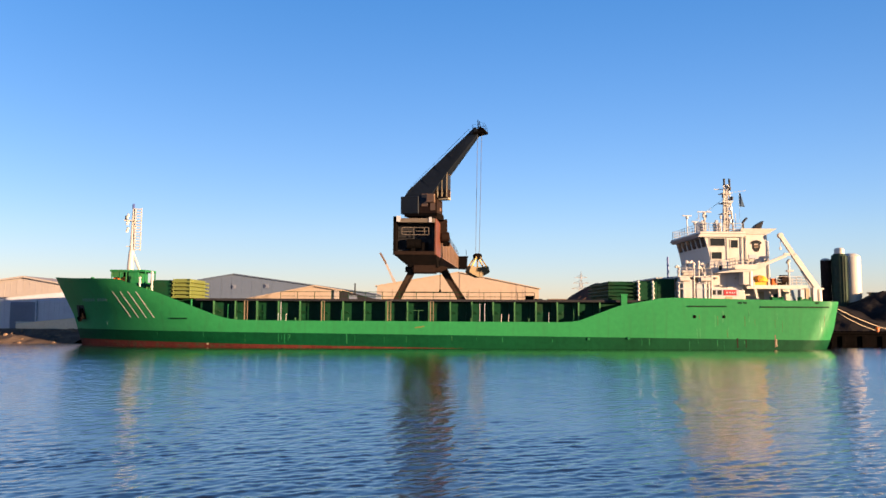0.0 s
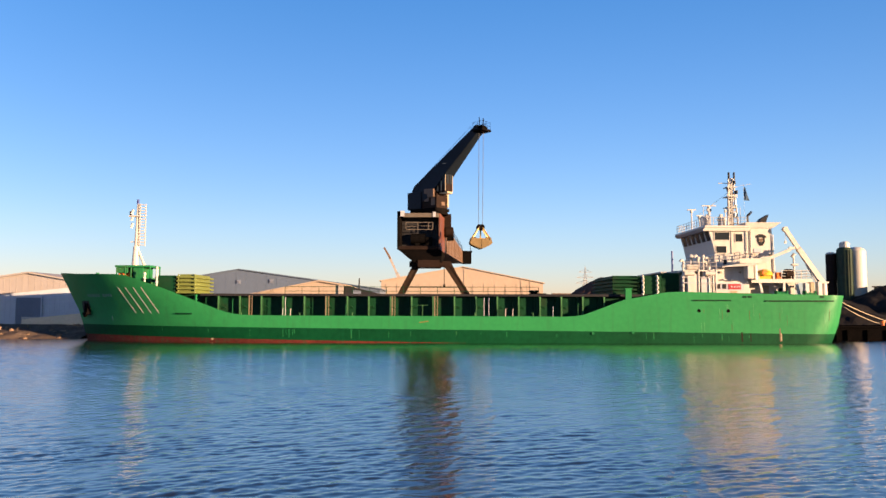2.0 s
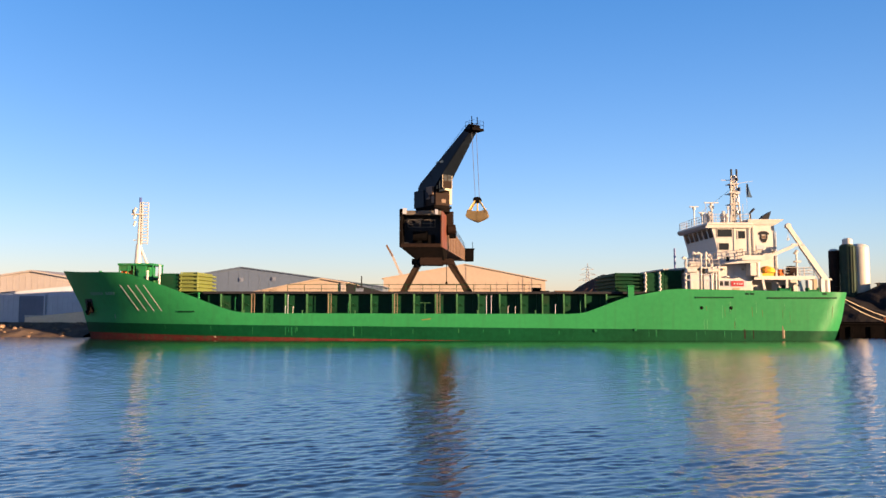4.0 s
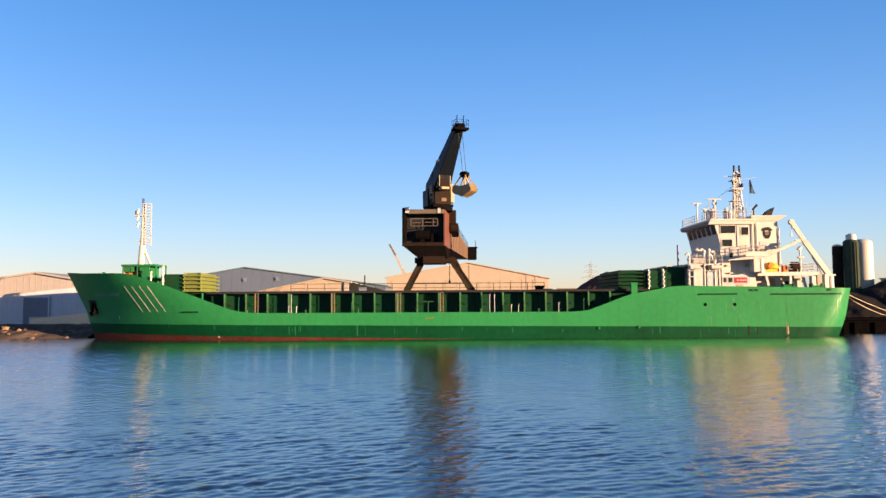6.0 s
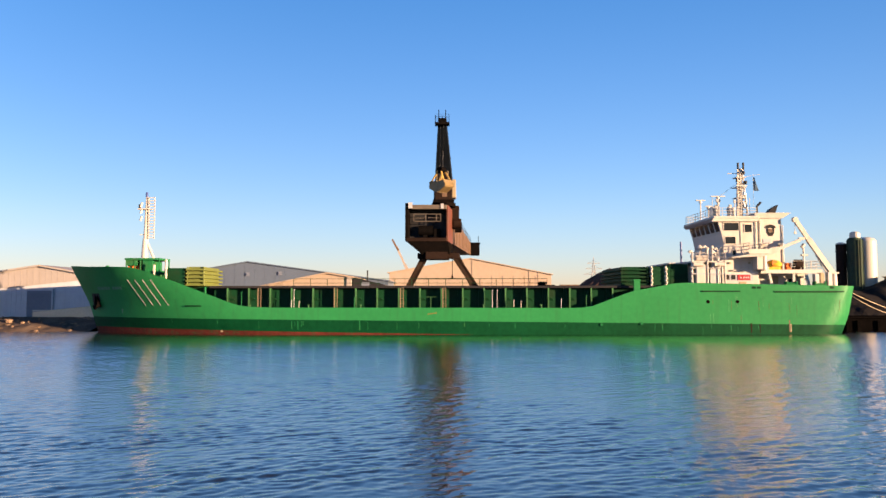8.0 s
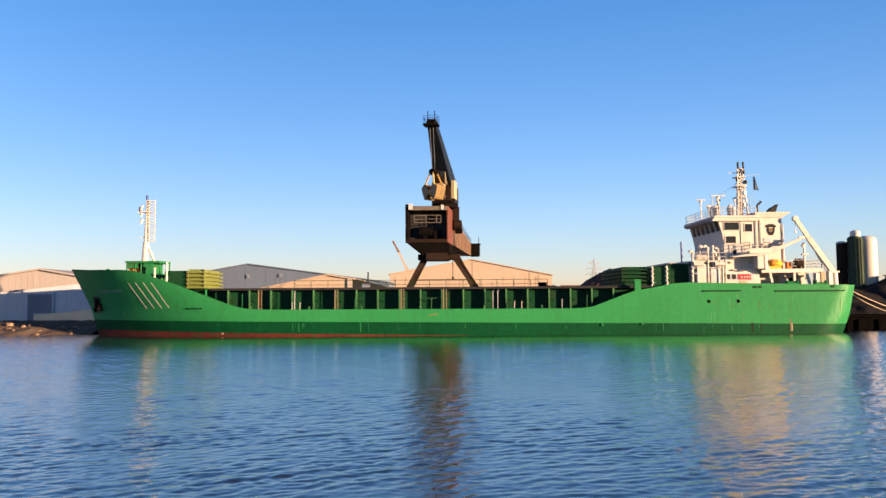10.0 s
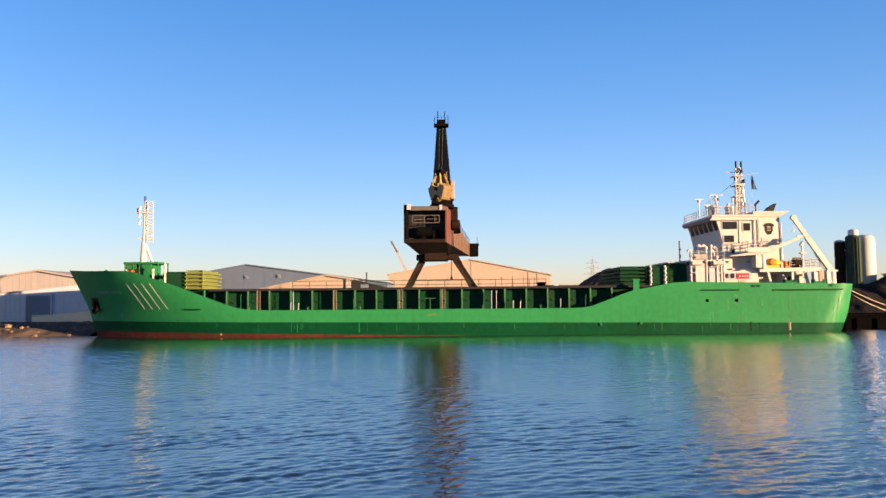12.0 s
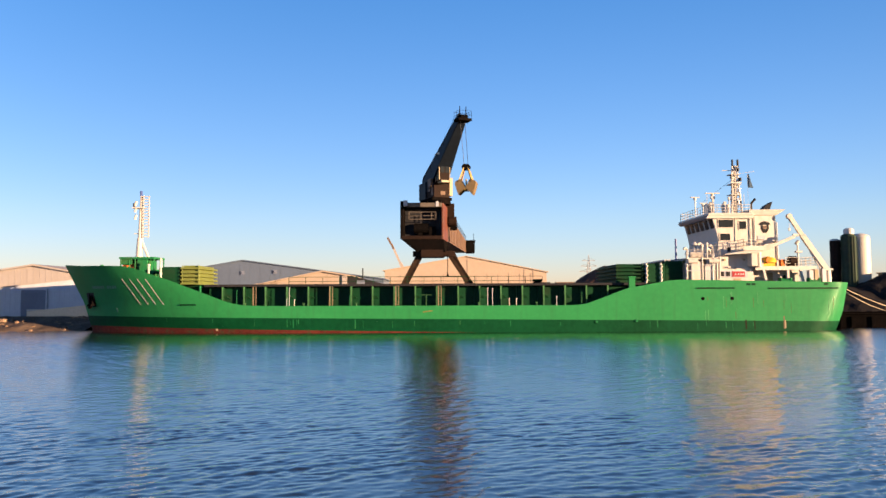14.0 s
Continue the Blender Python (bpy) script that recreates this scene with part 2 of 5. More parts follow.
# ---- mesh code ----
class Shape:
    """Vertices and faces of one mesh."""

    def __init__(self):
        self.v, self.f, self.smooth = [], [], False

    def box(self, x0, x1, y0, y1, z0, z1):
        return self.hexa([(x0, y0, z0), (x1, y0, z0), (x1, y1, z0), (x0, y1, z0)], [(x0, y0, z1), (x1, y0, z1), (x1, y1, z1), (x0, y1, z1)])

    def hexa(self, low, high):
        """A solid between two rings of the same number of points, counter-clockwise from above."""
        k, n = len(self.v), len(low)
        self.v += [tuple(p) for p in low] + [tuple(p) for p in high]
        self.f.append(tuple(k + i for i in reversed(range(n))))
        self.f.append(tuple(k + n + i for i in range(n)))
        self.f += [(k + i, k + (i + 1) % n, k + n + (i + 1) % n, k + n + i) for i in range(n)]
        return self

    def prism(self, points, y0, y1):
        """An outline in x and z, counter-clockwise from the front (-y), from y0 back to y1."""
        return self.hexa([(x, y1, z) for x, z in reversed(points)][::-1], [(x, y0, z) for x, z in points])

    def tube(self, p, q, r0, r1=None, n=8):
        p, q = Vector(p), Vector(q)
        r1 = r0 if r1 is None else r1
        d = (q - p).normalized()
        a = d.cross(Vector((0, 0, 1)) if abs(d.z) < 0.9 else Vector((1, 0, 0))).normalized()
        b = d.cross(a)
        ring = [(math.cos(2 * math.pi * i / n), math.sin(2 * math.pi * i / n)) for i in range(n)]
        return self.hexa([p + (a * c + b * s) * r0 for c, s in ring], [q + (a * c + b * s) * r1 for c, s in ring])

    def beam(self, p, q, w, h):
        """A bar of w (across, level) by h from p to q."""
        p, q = Vector(p), Vector(q)
        d = (q - p).normalized()
        a = d.cross(Vector((0, 0, 1)) if abs(d.z) < 0.95 else Vector((0, 1, 0))).normalized()
        b = a.cross(d)
        c = [a * w / 2 * i + b * h / 2 * j for i, j in ((-1, -1), (1, -1), (1, 1), (-1, 1))]
        return self.hexa([p + o for o in c], [q + o for o in c])

    def grid(self, rows, close=False):
        """A skin over rows of points."""
        k, n = len(self.v), len(rows[0])
        for row in rows:
            self.v += [tuple(p) for p in row]
        for i in range(len(rows) - 1):
            for j in range(n if close else n - 1):
                a, b = k + i * n + j, k + i * n + (j + 1) % n
                self.f.append((a, b, b + n, a + n))
        return self

    def dome(self, c, r, h, n=16, m=4):
        rows = [[(c[0] + r * math.cos(u) * math.cos(2 * math.pi * i / n), c[1] + r * math.cos(u) * math.sin(2 * math.pi * i / n), c[2] + h * math.sin(u))
                 for i in range(n)] for u in [k * math.pi / 2 / m * 0.98 for k in range(m + 1)]]
        k = len(self.v)
        self.grid(rows, close=True)
        self.f.append(tuple(k + m * n + i for i in range(n)))
        return self

    def mesh(self, name, mat, bevel=0.0):
        me = bpy.data.meshes.new(name)
        me.from_pydata(self.v, [], self.f)
        bm = bmesh.new()
        bm.from_mesh(me)
        bmesh.ops.recalc_face_normals(bm, faces=bm.faces)
        if bevel:
            edges = [e for e in bm.edges if e.is_manifold and e.calc_face_angle(0) > 0.6]
            bmesh.ops.bevel(bm, geom=edges, offset=bevel, segments=1, affect="EDGES", clamp_overlap=True)
        bm.to_mesh(me)
        bm.free()
        if self.smooth:
            me.polygons.foreach_set("use_smooth", [True] * len(me.polygons))
            me.set_sharp_from_angle(angle=radians(35))
        me.materials.append(mat)
        return me


def part(name, shape, mat, parent, label="", at=None, bevel=0.0):
    ob = new(name, shape.mesh(name, mat, bevel) if isinstance(shape, Shape) else shape)
    ob.parent = parent
    if at is not None:
        ob.matrix_basis = at
    return tagged(ob, label)


def thing(name, label, category, group="", kind="", at=None):
    ob = new(name)
    ob.empty_display_size = 0.5
    if at is not None:
        ob.matrix_basis = at
    return tagged(ob, label, category, group, kind)


def solid(name, shape, mat, label, category, group="", kind="", at=None, bevel=0.0):
    ob = new(name, shape.mesh(name, mat, bevel))
    if at is not None:
        ob.matrix_basis = at
    return tagged(ob, label, category, group, kind)


def along(table, x):
    """A value between the rows (x, value) of a table."""
    return float(np.interp(x, [r[0] for r in table], [r[1] for r in table]))


def rail(s, points, height, gap=1.5, r=0.03, bars=3):
    """Stanchions and bars along a line of points."""
    for p, q in zip(points, points[1:]):
        p, q = Vector(p), Vector(q)
        n = max(1, round((q - p).length / gap))
        for i in range(n + 1):
            o = p.lerp(q, i / n)
            s.tube(o, o + Vector((0, 0, height)), r, n=5)
        for k in range(1, bars + 1):
            up = Vector((0, 0, height * k / bars))
            s.tube(p + up, q + up, r * 0.8, n=5)
    return s


# ---- the setting ----
QUAY_Y, QUAY_Z = 104.0, 1.4


def heap(points, z, rough, seed, step=0.8):
    """A tipped heap: the hull of a few cones (x, y, height, slope) over level z, with an uneven skin."""
    noise.seed_set(seed)
    reach = [h / k + 2 for _, _, h, k in points]
    x0, x1 = min(p[0] - r for p, r in zip(points, reach)), max(p[0] + r for p, r in zip(points, reach))
    y0, y1 = min(p[1] - r for p, r in zip(points, reach)), max(p[1] + r for p, r in zip(points, reach))
    nx, ny = int((x1 - x0) / step) + 1, int((y1 - y0) / step) + 1
    rows = []
    for j in range(ny + 1):
        row = []
        for i in range(nx + 1):
            x, y = x0 + i * step, y0 + j * step
            h = max(ph - k * math.hypot(x - px, y - py) for px, py, ph, k in points)
            h = min(h, max(p[2] for p in points) * 0.94)
            h += noise.noise(Vector((x * 0.35, y * 0.35, seed))) * rough + noise.noise(Vector((x * 1.3, y * 1.3, seed))) * rough * 0.35
            row.append((x, y, z + max(h, -0.4)))
        rows.append(row)
    s = Shape()
    s.grid(rows)
    return s


def wave_sheet(x0, x1, y0, y1):
    """Wind ripples as real relief: trains of small waves that run askew to the quay, gathered in gusts; short ones on the open near water only."""
    rng = np.random.default_rng(4)
    waves = []
    for shortest, spread, count, steep, fan in ((0.5, 2.4, 36, SWELL_SLOPE, 0.45), (0.235, 2.0, 90, WAVE_SLOPE, 0.55)):
        for _ in range(count):
            turn = radians(118) + rng.normal(0, fan)
            length = shortest * spread ** rng.random()
            k = 2 * math.pi / length
            waves.append((k * math.cos(turn), k * math.sin(turn), rng.random() * 6.28, steep / k, length))
    gusts = [(rng.normal(0, 0.35), rng.normal(0, 0.55), rng.random() * 6.28) for _ in range(14)]

    def patch(xa, xb, ya, yb, step, first):
        nx, ny = round((xb - xa) / step), round((yb - ya) / step)
        gx, gy = np.meshgrid(np.linspace(xa, xb, nx + 1), np.linspace(ya, yb, ny + 1))
        h = np.zeros_like(gx)
        for kx, ky, phase, size, length in waves:
            if length > step * 4 and step < 0.4:
                fade = np.interp(gy, (22, near - 0.5), (1.0, 0.0)) if length < 0.48 else 1.0
                h += size * fade * np.sin(kx * gx + ky * gy + phase)
        gust = sum(np.sin(kx * gx + ky * gy + phase) for kx, ky, phase in gusts) / len(gusts) ** 0.5
        # a little calmer out in the basin
        h *= np.clip(0.9 + 0.32 * gust, 0.3, 1.8) * np.interp(gy, (14, 24, 60), (1.1, 1.0, 0.95))
        edge = np.minimum(np.minimum(gx - x0, x1 - gx), np.minimum(gy - y0, y1 - gy))
        h *= np.clip(edge / 3, 0, 1)
        i, j = np.meshgrid(np.arange(nx), np.arange(ny))
        c = (first + j * (nx + 1) + i).ravel()
        return np.stack([gx, gy, h], -1).reshape(-1, 3), np.stack([c, c + 1, c + nx + 2, c + nx + 1], -1)

    near, mid, wide = 37.0, 60.0, 24.0
    verts, faces, count = [], [], 0
    for xa, xb, ya, yb, step in ((x0, x1, y0, 13, 0.5), (-wide, wide, 13, near, 0.058), (x0, -wide, 13, near, 0.5), (wide, x1, 13, near, 0.5),
                                (-38, 38, near, mid, 0.1), (x0, -38, near, mid, 0.5), (38, x1, near, mid, 0.5), (x0, x1, mid, y1, 0.12)):
        v, f = patch(xa, xb, ya, yb, step, count)
        count += len(v)
        verts.append(v)
        faces.append(f)
    verts, faces = np.concatenate(verts), np.concatenate(faces)
    far = 2600.0
    ring = [(-far, y0, 0), (x0, y0, 0), (x1, y0, 0), (far, y0, 0), (-far, y1, 0), (x0, y1, 0), (x1, y1, 0), (far, y1, 0)]
    me = bpy.data.meshes.new("water")
    me.from_pydata(verts.tolist() + ring, [], faces.tolist() + [(count, count + 1, count + 5, count + 4), (count + 2, count + 3, count + 7, count + 6)])
    me.polygons.foreach_set("use_smooth", [True] * len(me.polygons))
    me.materials.append(WATER)
    return me


SWELL_SLOPE = 0.0115
WAVE_SLOPE = 0.0115


def setting():
    g = Shape().box(-3000, 3000, QUAY_Y + 0.6, 4000, QUAY_Z - 3, QUAY_Z)
    solid("ground", g, GROUND, "brown packed earth and gravel of a harbour yard", "ground", kind="structure")
    water = tagged(new("water", wave_sheet(-69, 69, 1.0, QUAY_Y + 0.4)), "rippled dark blue harbour water with smeared reflections", "water", kind="structure")
    near = Shape().box(-3000, 3000, -400, 1.6, -3, 2.35)
    solid("quay_near", near, CONCRETE, "grey concrete quay edge in front of the water", "quay", kind="structure")
    q = Shape().box(-300, 300, QUAY_Y, QUAY_Y + 1.6, -3, QUAY_Z + 0.12)
    solid("quay_wall", q, QUAYBLACK, "dark wet concrete quay wall with a coping", "quay", kind="structure", bevel=0.05)
    c = Shape().box(51.5, 300, 99, QUAY_Y - 0.003, -3, 1.55)
    c.box(51.3, 300, 98.8, QUAY_Y - 0.003, 1.56, 1.85)
    solid("quay_corner", c, QUAYBLACK, "black tarred quay front standing in the water", "quay", kind="structure", bevel=0.05)
    for i in range(12):
        f = Shape().box(-0.25, 0.25, -0.3, 0, -2, 1.3)
        solid("fender_post", f, QUAYBLACK, "black wooden fender post on the quay front", "fender", "fender posts", at=pose(53 + i * 2.6, 98.995, 0), bevel=0.05)
    # the rough bank ahead of the ship
    rows = []
    for j in range(16):
        row = []
        for i in range(90):
            x, t = -140 + i * 1.066, j / 15
            z = 1.7 - 2.4 * (1 - t) ** 1.1 + noise.noise(Vector((x * 0.4, t * 4, 3))) * 0.35
            row.append((x, 95.2 + t * 9.4 + noise.noise(Vector((x * 0.15, 1, t))) * 0.8, z))
        rows.append(row)
    s = Shape()
    s.grid(rows)
    solid("bank", s, BANK, "dark brown rough earth bank at the waterside", "bank", kind="structure")
    rng = random.Random(5)
    st = Shape()
    for _ in range(150):
        x, t = rng.uniform(-75, -47.5), rng.random()
        st.dome((x, 95.8 + t * 8.6, 1.55 - 2.3 * (1 - t) ** 1.1), rng.uniform(0.15, 0.55), rng.uniform(0.15, 0.5), 6, 2)
    solid("bank_stones", st, STONE, "loose brown stones strewn along the bank", "stones", kind="stuff")
    return water


water = setting()


# ---- the ship ----
CL = 95.8
HALF = 7.2
TOP = ((-46.8, 8.25), (-43, 8.0), (-37, 7.85), (-36, 7.7), (-31.6, 6.25), (-24.5, 3.55), (-22.8, 3.2), (-20, 3.12), (15.5, 3.05), (17, 3.25), (21.5, 4.95), (26.4, 5.85), (28.0, 5.95), (47.6, 5.55))
STEM = ((-2, -42.6), (0, -43.1), (1.2, -43.5), (3.65, -44.3), (8.3, -46.8))
TRANSOM = ((-2, 44.4), (0, 46.4), (2.3, 47.1), (6, 47.6))


def paint_line(x):
    return 1.85 - 0.0100 * (x + 31)


def red_line(x):
    return 0.56 - 0.0165 * (x + 30)


def half_breadth(x, z):
    a = max(0.0, x - along(STEM, z))
    t = min(1.0, max(0.0, z / 8.0))
    entry = 27.0 - 11.5 * t
    p = 2.0 + 0.6 * t
    b = HALF * (1 - (1 - min(a / entry, 1)) ** p)
    e = max(0.0, along(TRANSOM, z) - x)
    run = 4.0 - 3.0 * t
    b *= 1 - (0.22 - 0.16 * t) * (1 - min(e / run, 1)) ** 2
    return b


def hull_skin(low, high, rows, inset=0.0, cols=110):
    """The plating between two heights, each a function of x, both sides and round the stem and the transom."""
    grid = []
    for k in range(rows + 1):
        near, far = [], []
        for i in range(cols + 1):
            s = i / cols
            s = s * 0.55 + 0.45 * (0.5 - 0.5 * math.cos(math.pi * s))
            x = -44 + s * 90
            for _ in range(3):
                z = low(x) + (high(x) - low(x)) * k / rows
                x0, x1 = along(STEM, z) + inset, along(TRANSOM, z) - inset
                x = x0 + s * (x1 - x0)
            b = max(0.0, half_breadth(x, z) - inset)
            near.append((x, -b, z))
            far.append((x, b, z))
        grid.append(near + far[::-1])
    s = Shape()
    s.smooth = True
    s.grid(grid, close=True)
    return s


def deck(x0, x1, z, step=1.0):
    n = max(2, round((x1 - x0) / step))
    xs = [x0 + (x1 - x0) * i / n for i in range(n + 1)]
    s = Shape()
    s.grid([[(x, -max(0, half_breadth(x, z) - 0.1), z) for x in xs], [(x, max(0, half_breadth(x, z) - 0.1), z) for x in xs]])
    return s


def top_edge(x):
    return along(TOP, x)


def bulkhead(x, low, high):
    zs = [low + (high - low) * i / 6 for i in range(7)]
    s = Shape()
    s.grid([[(x, -half_breadth(x, z) + 0.12, z), (x, half_breadth(x, z) - 0.12, z)] for z in zs])
    return s


def on_hull(p, q, width, proud=0.03, n=8):
    """A flat bar on the near side of the hull, from (x, z) to (x, z)."""
    s = Shape()
    d = Vector((q[0] - p[0], q[1] - p[1])).normalized()
    o = Vector((-d.y, d.x)) * width / 2
    rows = []
    for i in range(n + 1):
        c = Vector(p).lerp(Vector(q), i / n)
        ring = []
        for side, out in ((-1, -0.05), (-1, proud), (1, proud), (1, -0.05)):
            e = c + o * side
            ring.append((e.x, -half_breadth(e.x, e.y) - out, e.y))
        rows.append(ring)
    s.grid(rows, close=True)
    s.f += [(0, 1, 2, 3), tuple(n * 4 + k for k in range(4))]
    return s


def ship_hull():
    ship = thing("cargo_ship", "green coastal cargo ship with a white deckhouse, moored at a quay", "ship", at=pose(0, CL, 0))
    part("hull", hull_skin(paint_line, top_edge, 12), HULL, ship, "bright green painted hull plating with rust runs")
    part("bulwark_lining", hull_skin(lambda x: max(top_edge(x) - 1.6, 1.9), top_edge, 3, 0.18), GREEN, ship)
    part("boot_top", hull_skin(red_line, paint_line, 3), BOOT, ship, "dark green band above the waterline")
    part("bottom_paint", hull_skin(lambda x: -1.6, red_line, 3), RED, ship, "worn red underwater paint")
    part("main_deck", deck(-30, 28, 2.1), GREEN, ship)
    part("forecastle_deck", deck(-45.6, -33, 6.9, 0.5), GREEN, ship)
    part("poop_deck", deck(26.5, 46.4, 4.85), GREEN, ship)
    part("forecastle_bulkhead", bulkhead(-33, 2.1, 6.9), GREEN, ship)
    part("poop_bulkhead", bulkhead(26.5, 2.1, 4.85), GREEN, ship)
    # white flashes and the name on the bow, rubbing strips, portholes, anchor
    for i in range(4):
        x = -37.3 + i * 1.02
        part("bow_stripe", on_hull((x, 6.35), (x + 1.95, 3.35), 0.085), WHITE, ship, "thin white slanting stripe")
    x = -42.2
    for w in (0.32, 0.30, 0.32, 0.28, 0.34, 0.30, 0, 0.36, 0.32, 0.32, 0.30):
        if w:
            part("name_mark", on_hull((x, 5.42), (x + w * 0.8, 5.42), 0.34, 0.02, 2), NAMEPAINT, ship, "worn pale lettering mark")
        x += w + 0.04 if w else 0.35
    for a, b, z in ((-30.2, -28.2, 3.3), (29.6, 34.0, 4.95), (38.0, 46.0, 4.9)):
        part("rubbing_strip", on_hull((a, z), (b, z), 0.16, 0.12, 10), DKGREEN, ship)
    for x in (30.3, 33.7):
        p = Shape().tube((0, 0, 0), (0, -0.03, 0), 0.20, n=14)
        part("porthole", p, CRANE_DARK, ship, at=pose(x, -HALF - 0.002, 3.75))
    a = Shape()
    a.tube((0, 0, -0.9), (0, 0, 0.9), 0.13, n=8)
    a.beam((-0.75, 0, -0.6), (0, 0, -1.0), 0.28, 0.22)
    a.beam((0.75, 0, -0.6), (0, 0, -1.0), 0.28, 0.22)
    a.box(-0.55, 0.55, 0.05, 0.5, -0.7, 0.8)
    part("anchor", a, CRANE_DARK, ship, "black stowed anchor in its pocket", at=pose(-42.9, -half_breadth(-42.9, 3.9) - 0.3, 3.9, 0, 0, -50), bevel=0.03)
    # no hollow here: a flat black plate paints the recess's shade
    part("anchor_pocket_shade", on_hull((-43.5, 3.95), (-42.2, 3.95), 1.7, 0.02, 6), BLACK, ship, "flat black plate for the dark of the recess round the stowed anchor")
    part("bulb_mark", on_hull((-38.9, 2.95), (-38.9, 2.45), 0.14, 0.02, 2), NAMEPAINT, ship, "small pale bow mark")
    for x, z0, z1, w, m in ((39.6, 0.25, 1.7, 0.12, TANSTEEL), (39.75, 0.3, 1.2, 0.10, CREAM), (35.2, 0.2, 1.3, 0.16, CRANE_BROWN), (36.2, 0.2, 1.2, 0.10, CRANE_BROWN), (-25.9, 0.1, 0.5, 0.25, CREAM), (20.9, 0.3, 1.2, 0.14, BOOT),
                            (-9.8, 0.5, 1.6, 0.12, GREEN)):
        part("stain_run", on_hull((x, z1), (x + 0.03, z0), w, 0.012, 4), m, ship, "dried run of rust and scale")
    rng = random.Random(21)
    for _ in range(20):
        x, z = rng.uniform(30.5, 45.5), rng.uniform(2.2, 4.6)
        part("stain_run", on_hull((x, z), (x + 0.02, z - rng.uniform(0.4, 1.5)), rng.uniform(0.025, 0.06), 0.012, 3), rng.choice((RUNRUST, RUNPALE, RUNPALE)), ship, "dried run of rust and scale")
    for _ in range(34):
        x = rng.uniform(-38, 44)
        z = paint_line(x) - rng.uniform(0.05, 0.3)
        part("stain_run", on_hull((x, z), (x + 0.02, z - rng.uniform(0.3, 1.0)), rng.uniform(0.03, 0.10), 0.012, 3), rng.choice((GREEN, GREEN, BOOT)), ship, "dried run of scale")
    part("scuff", on_hull((-2.0, 2.35), (-0.9, 2.5), 0.14, 0.012, 2), LIME, ship, "pale scrape in the paint")
    for x, z in ((18.0, 1.15), (22.6, 1.25)):
        part("discharge_pipe", Shape().tube((x, -HALF + 0.1, z), (x, -HALF - 0.15, z), 0.16, n=10), GREEN, ship)
    for x in (35.6, 36.2, 44.6):
        part("fairlead", Shape().box(x - 0.22, x + 0.22, -HALF - 0.04, -HALF + 0.02, 5.25, 5.5), DKGREEN, ship)
    return ship


ship = ship_hull()


def ladder(x, y, z0, z1, w=0.45, mat=None, parent=None):
    s = Shape()
    s.box(x - w / 2 - 0.05, x - w / 2 + 0.05, y - 0.06, y, z0, z1)
    s.box(x + w / 2 - 0.03, x + w / 2 + 0.03, y - 0.06, y, z0, z1)
    z = z0 + 0.25
    while z < z1:
        s.box(x - w / 2, x + w / 2, y - 0.04, y - 0.01, z, z + 0.03)
        z += 0.3
    part("ladder", s, mat or LADDERPAINT, parent or ship, "cream painted steel ladder")


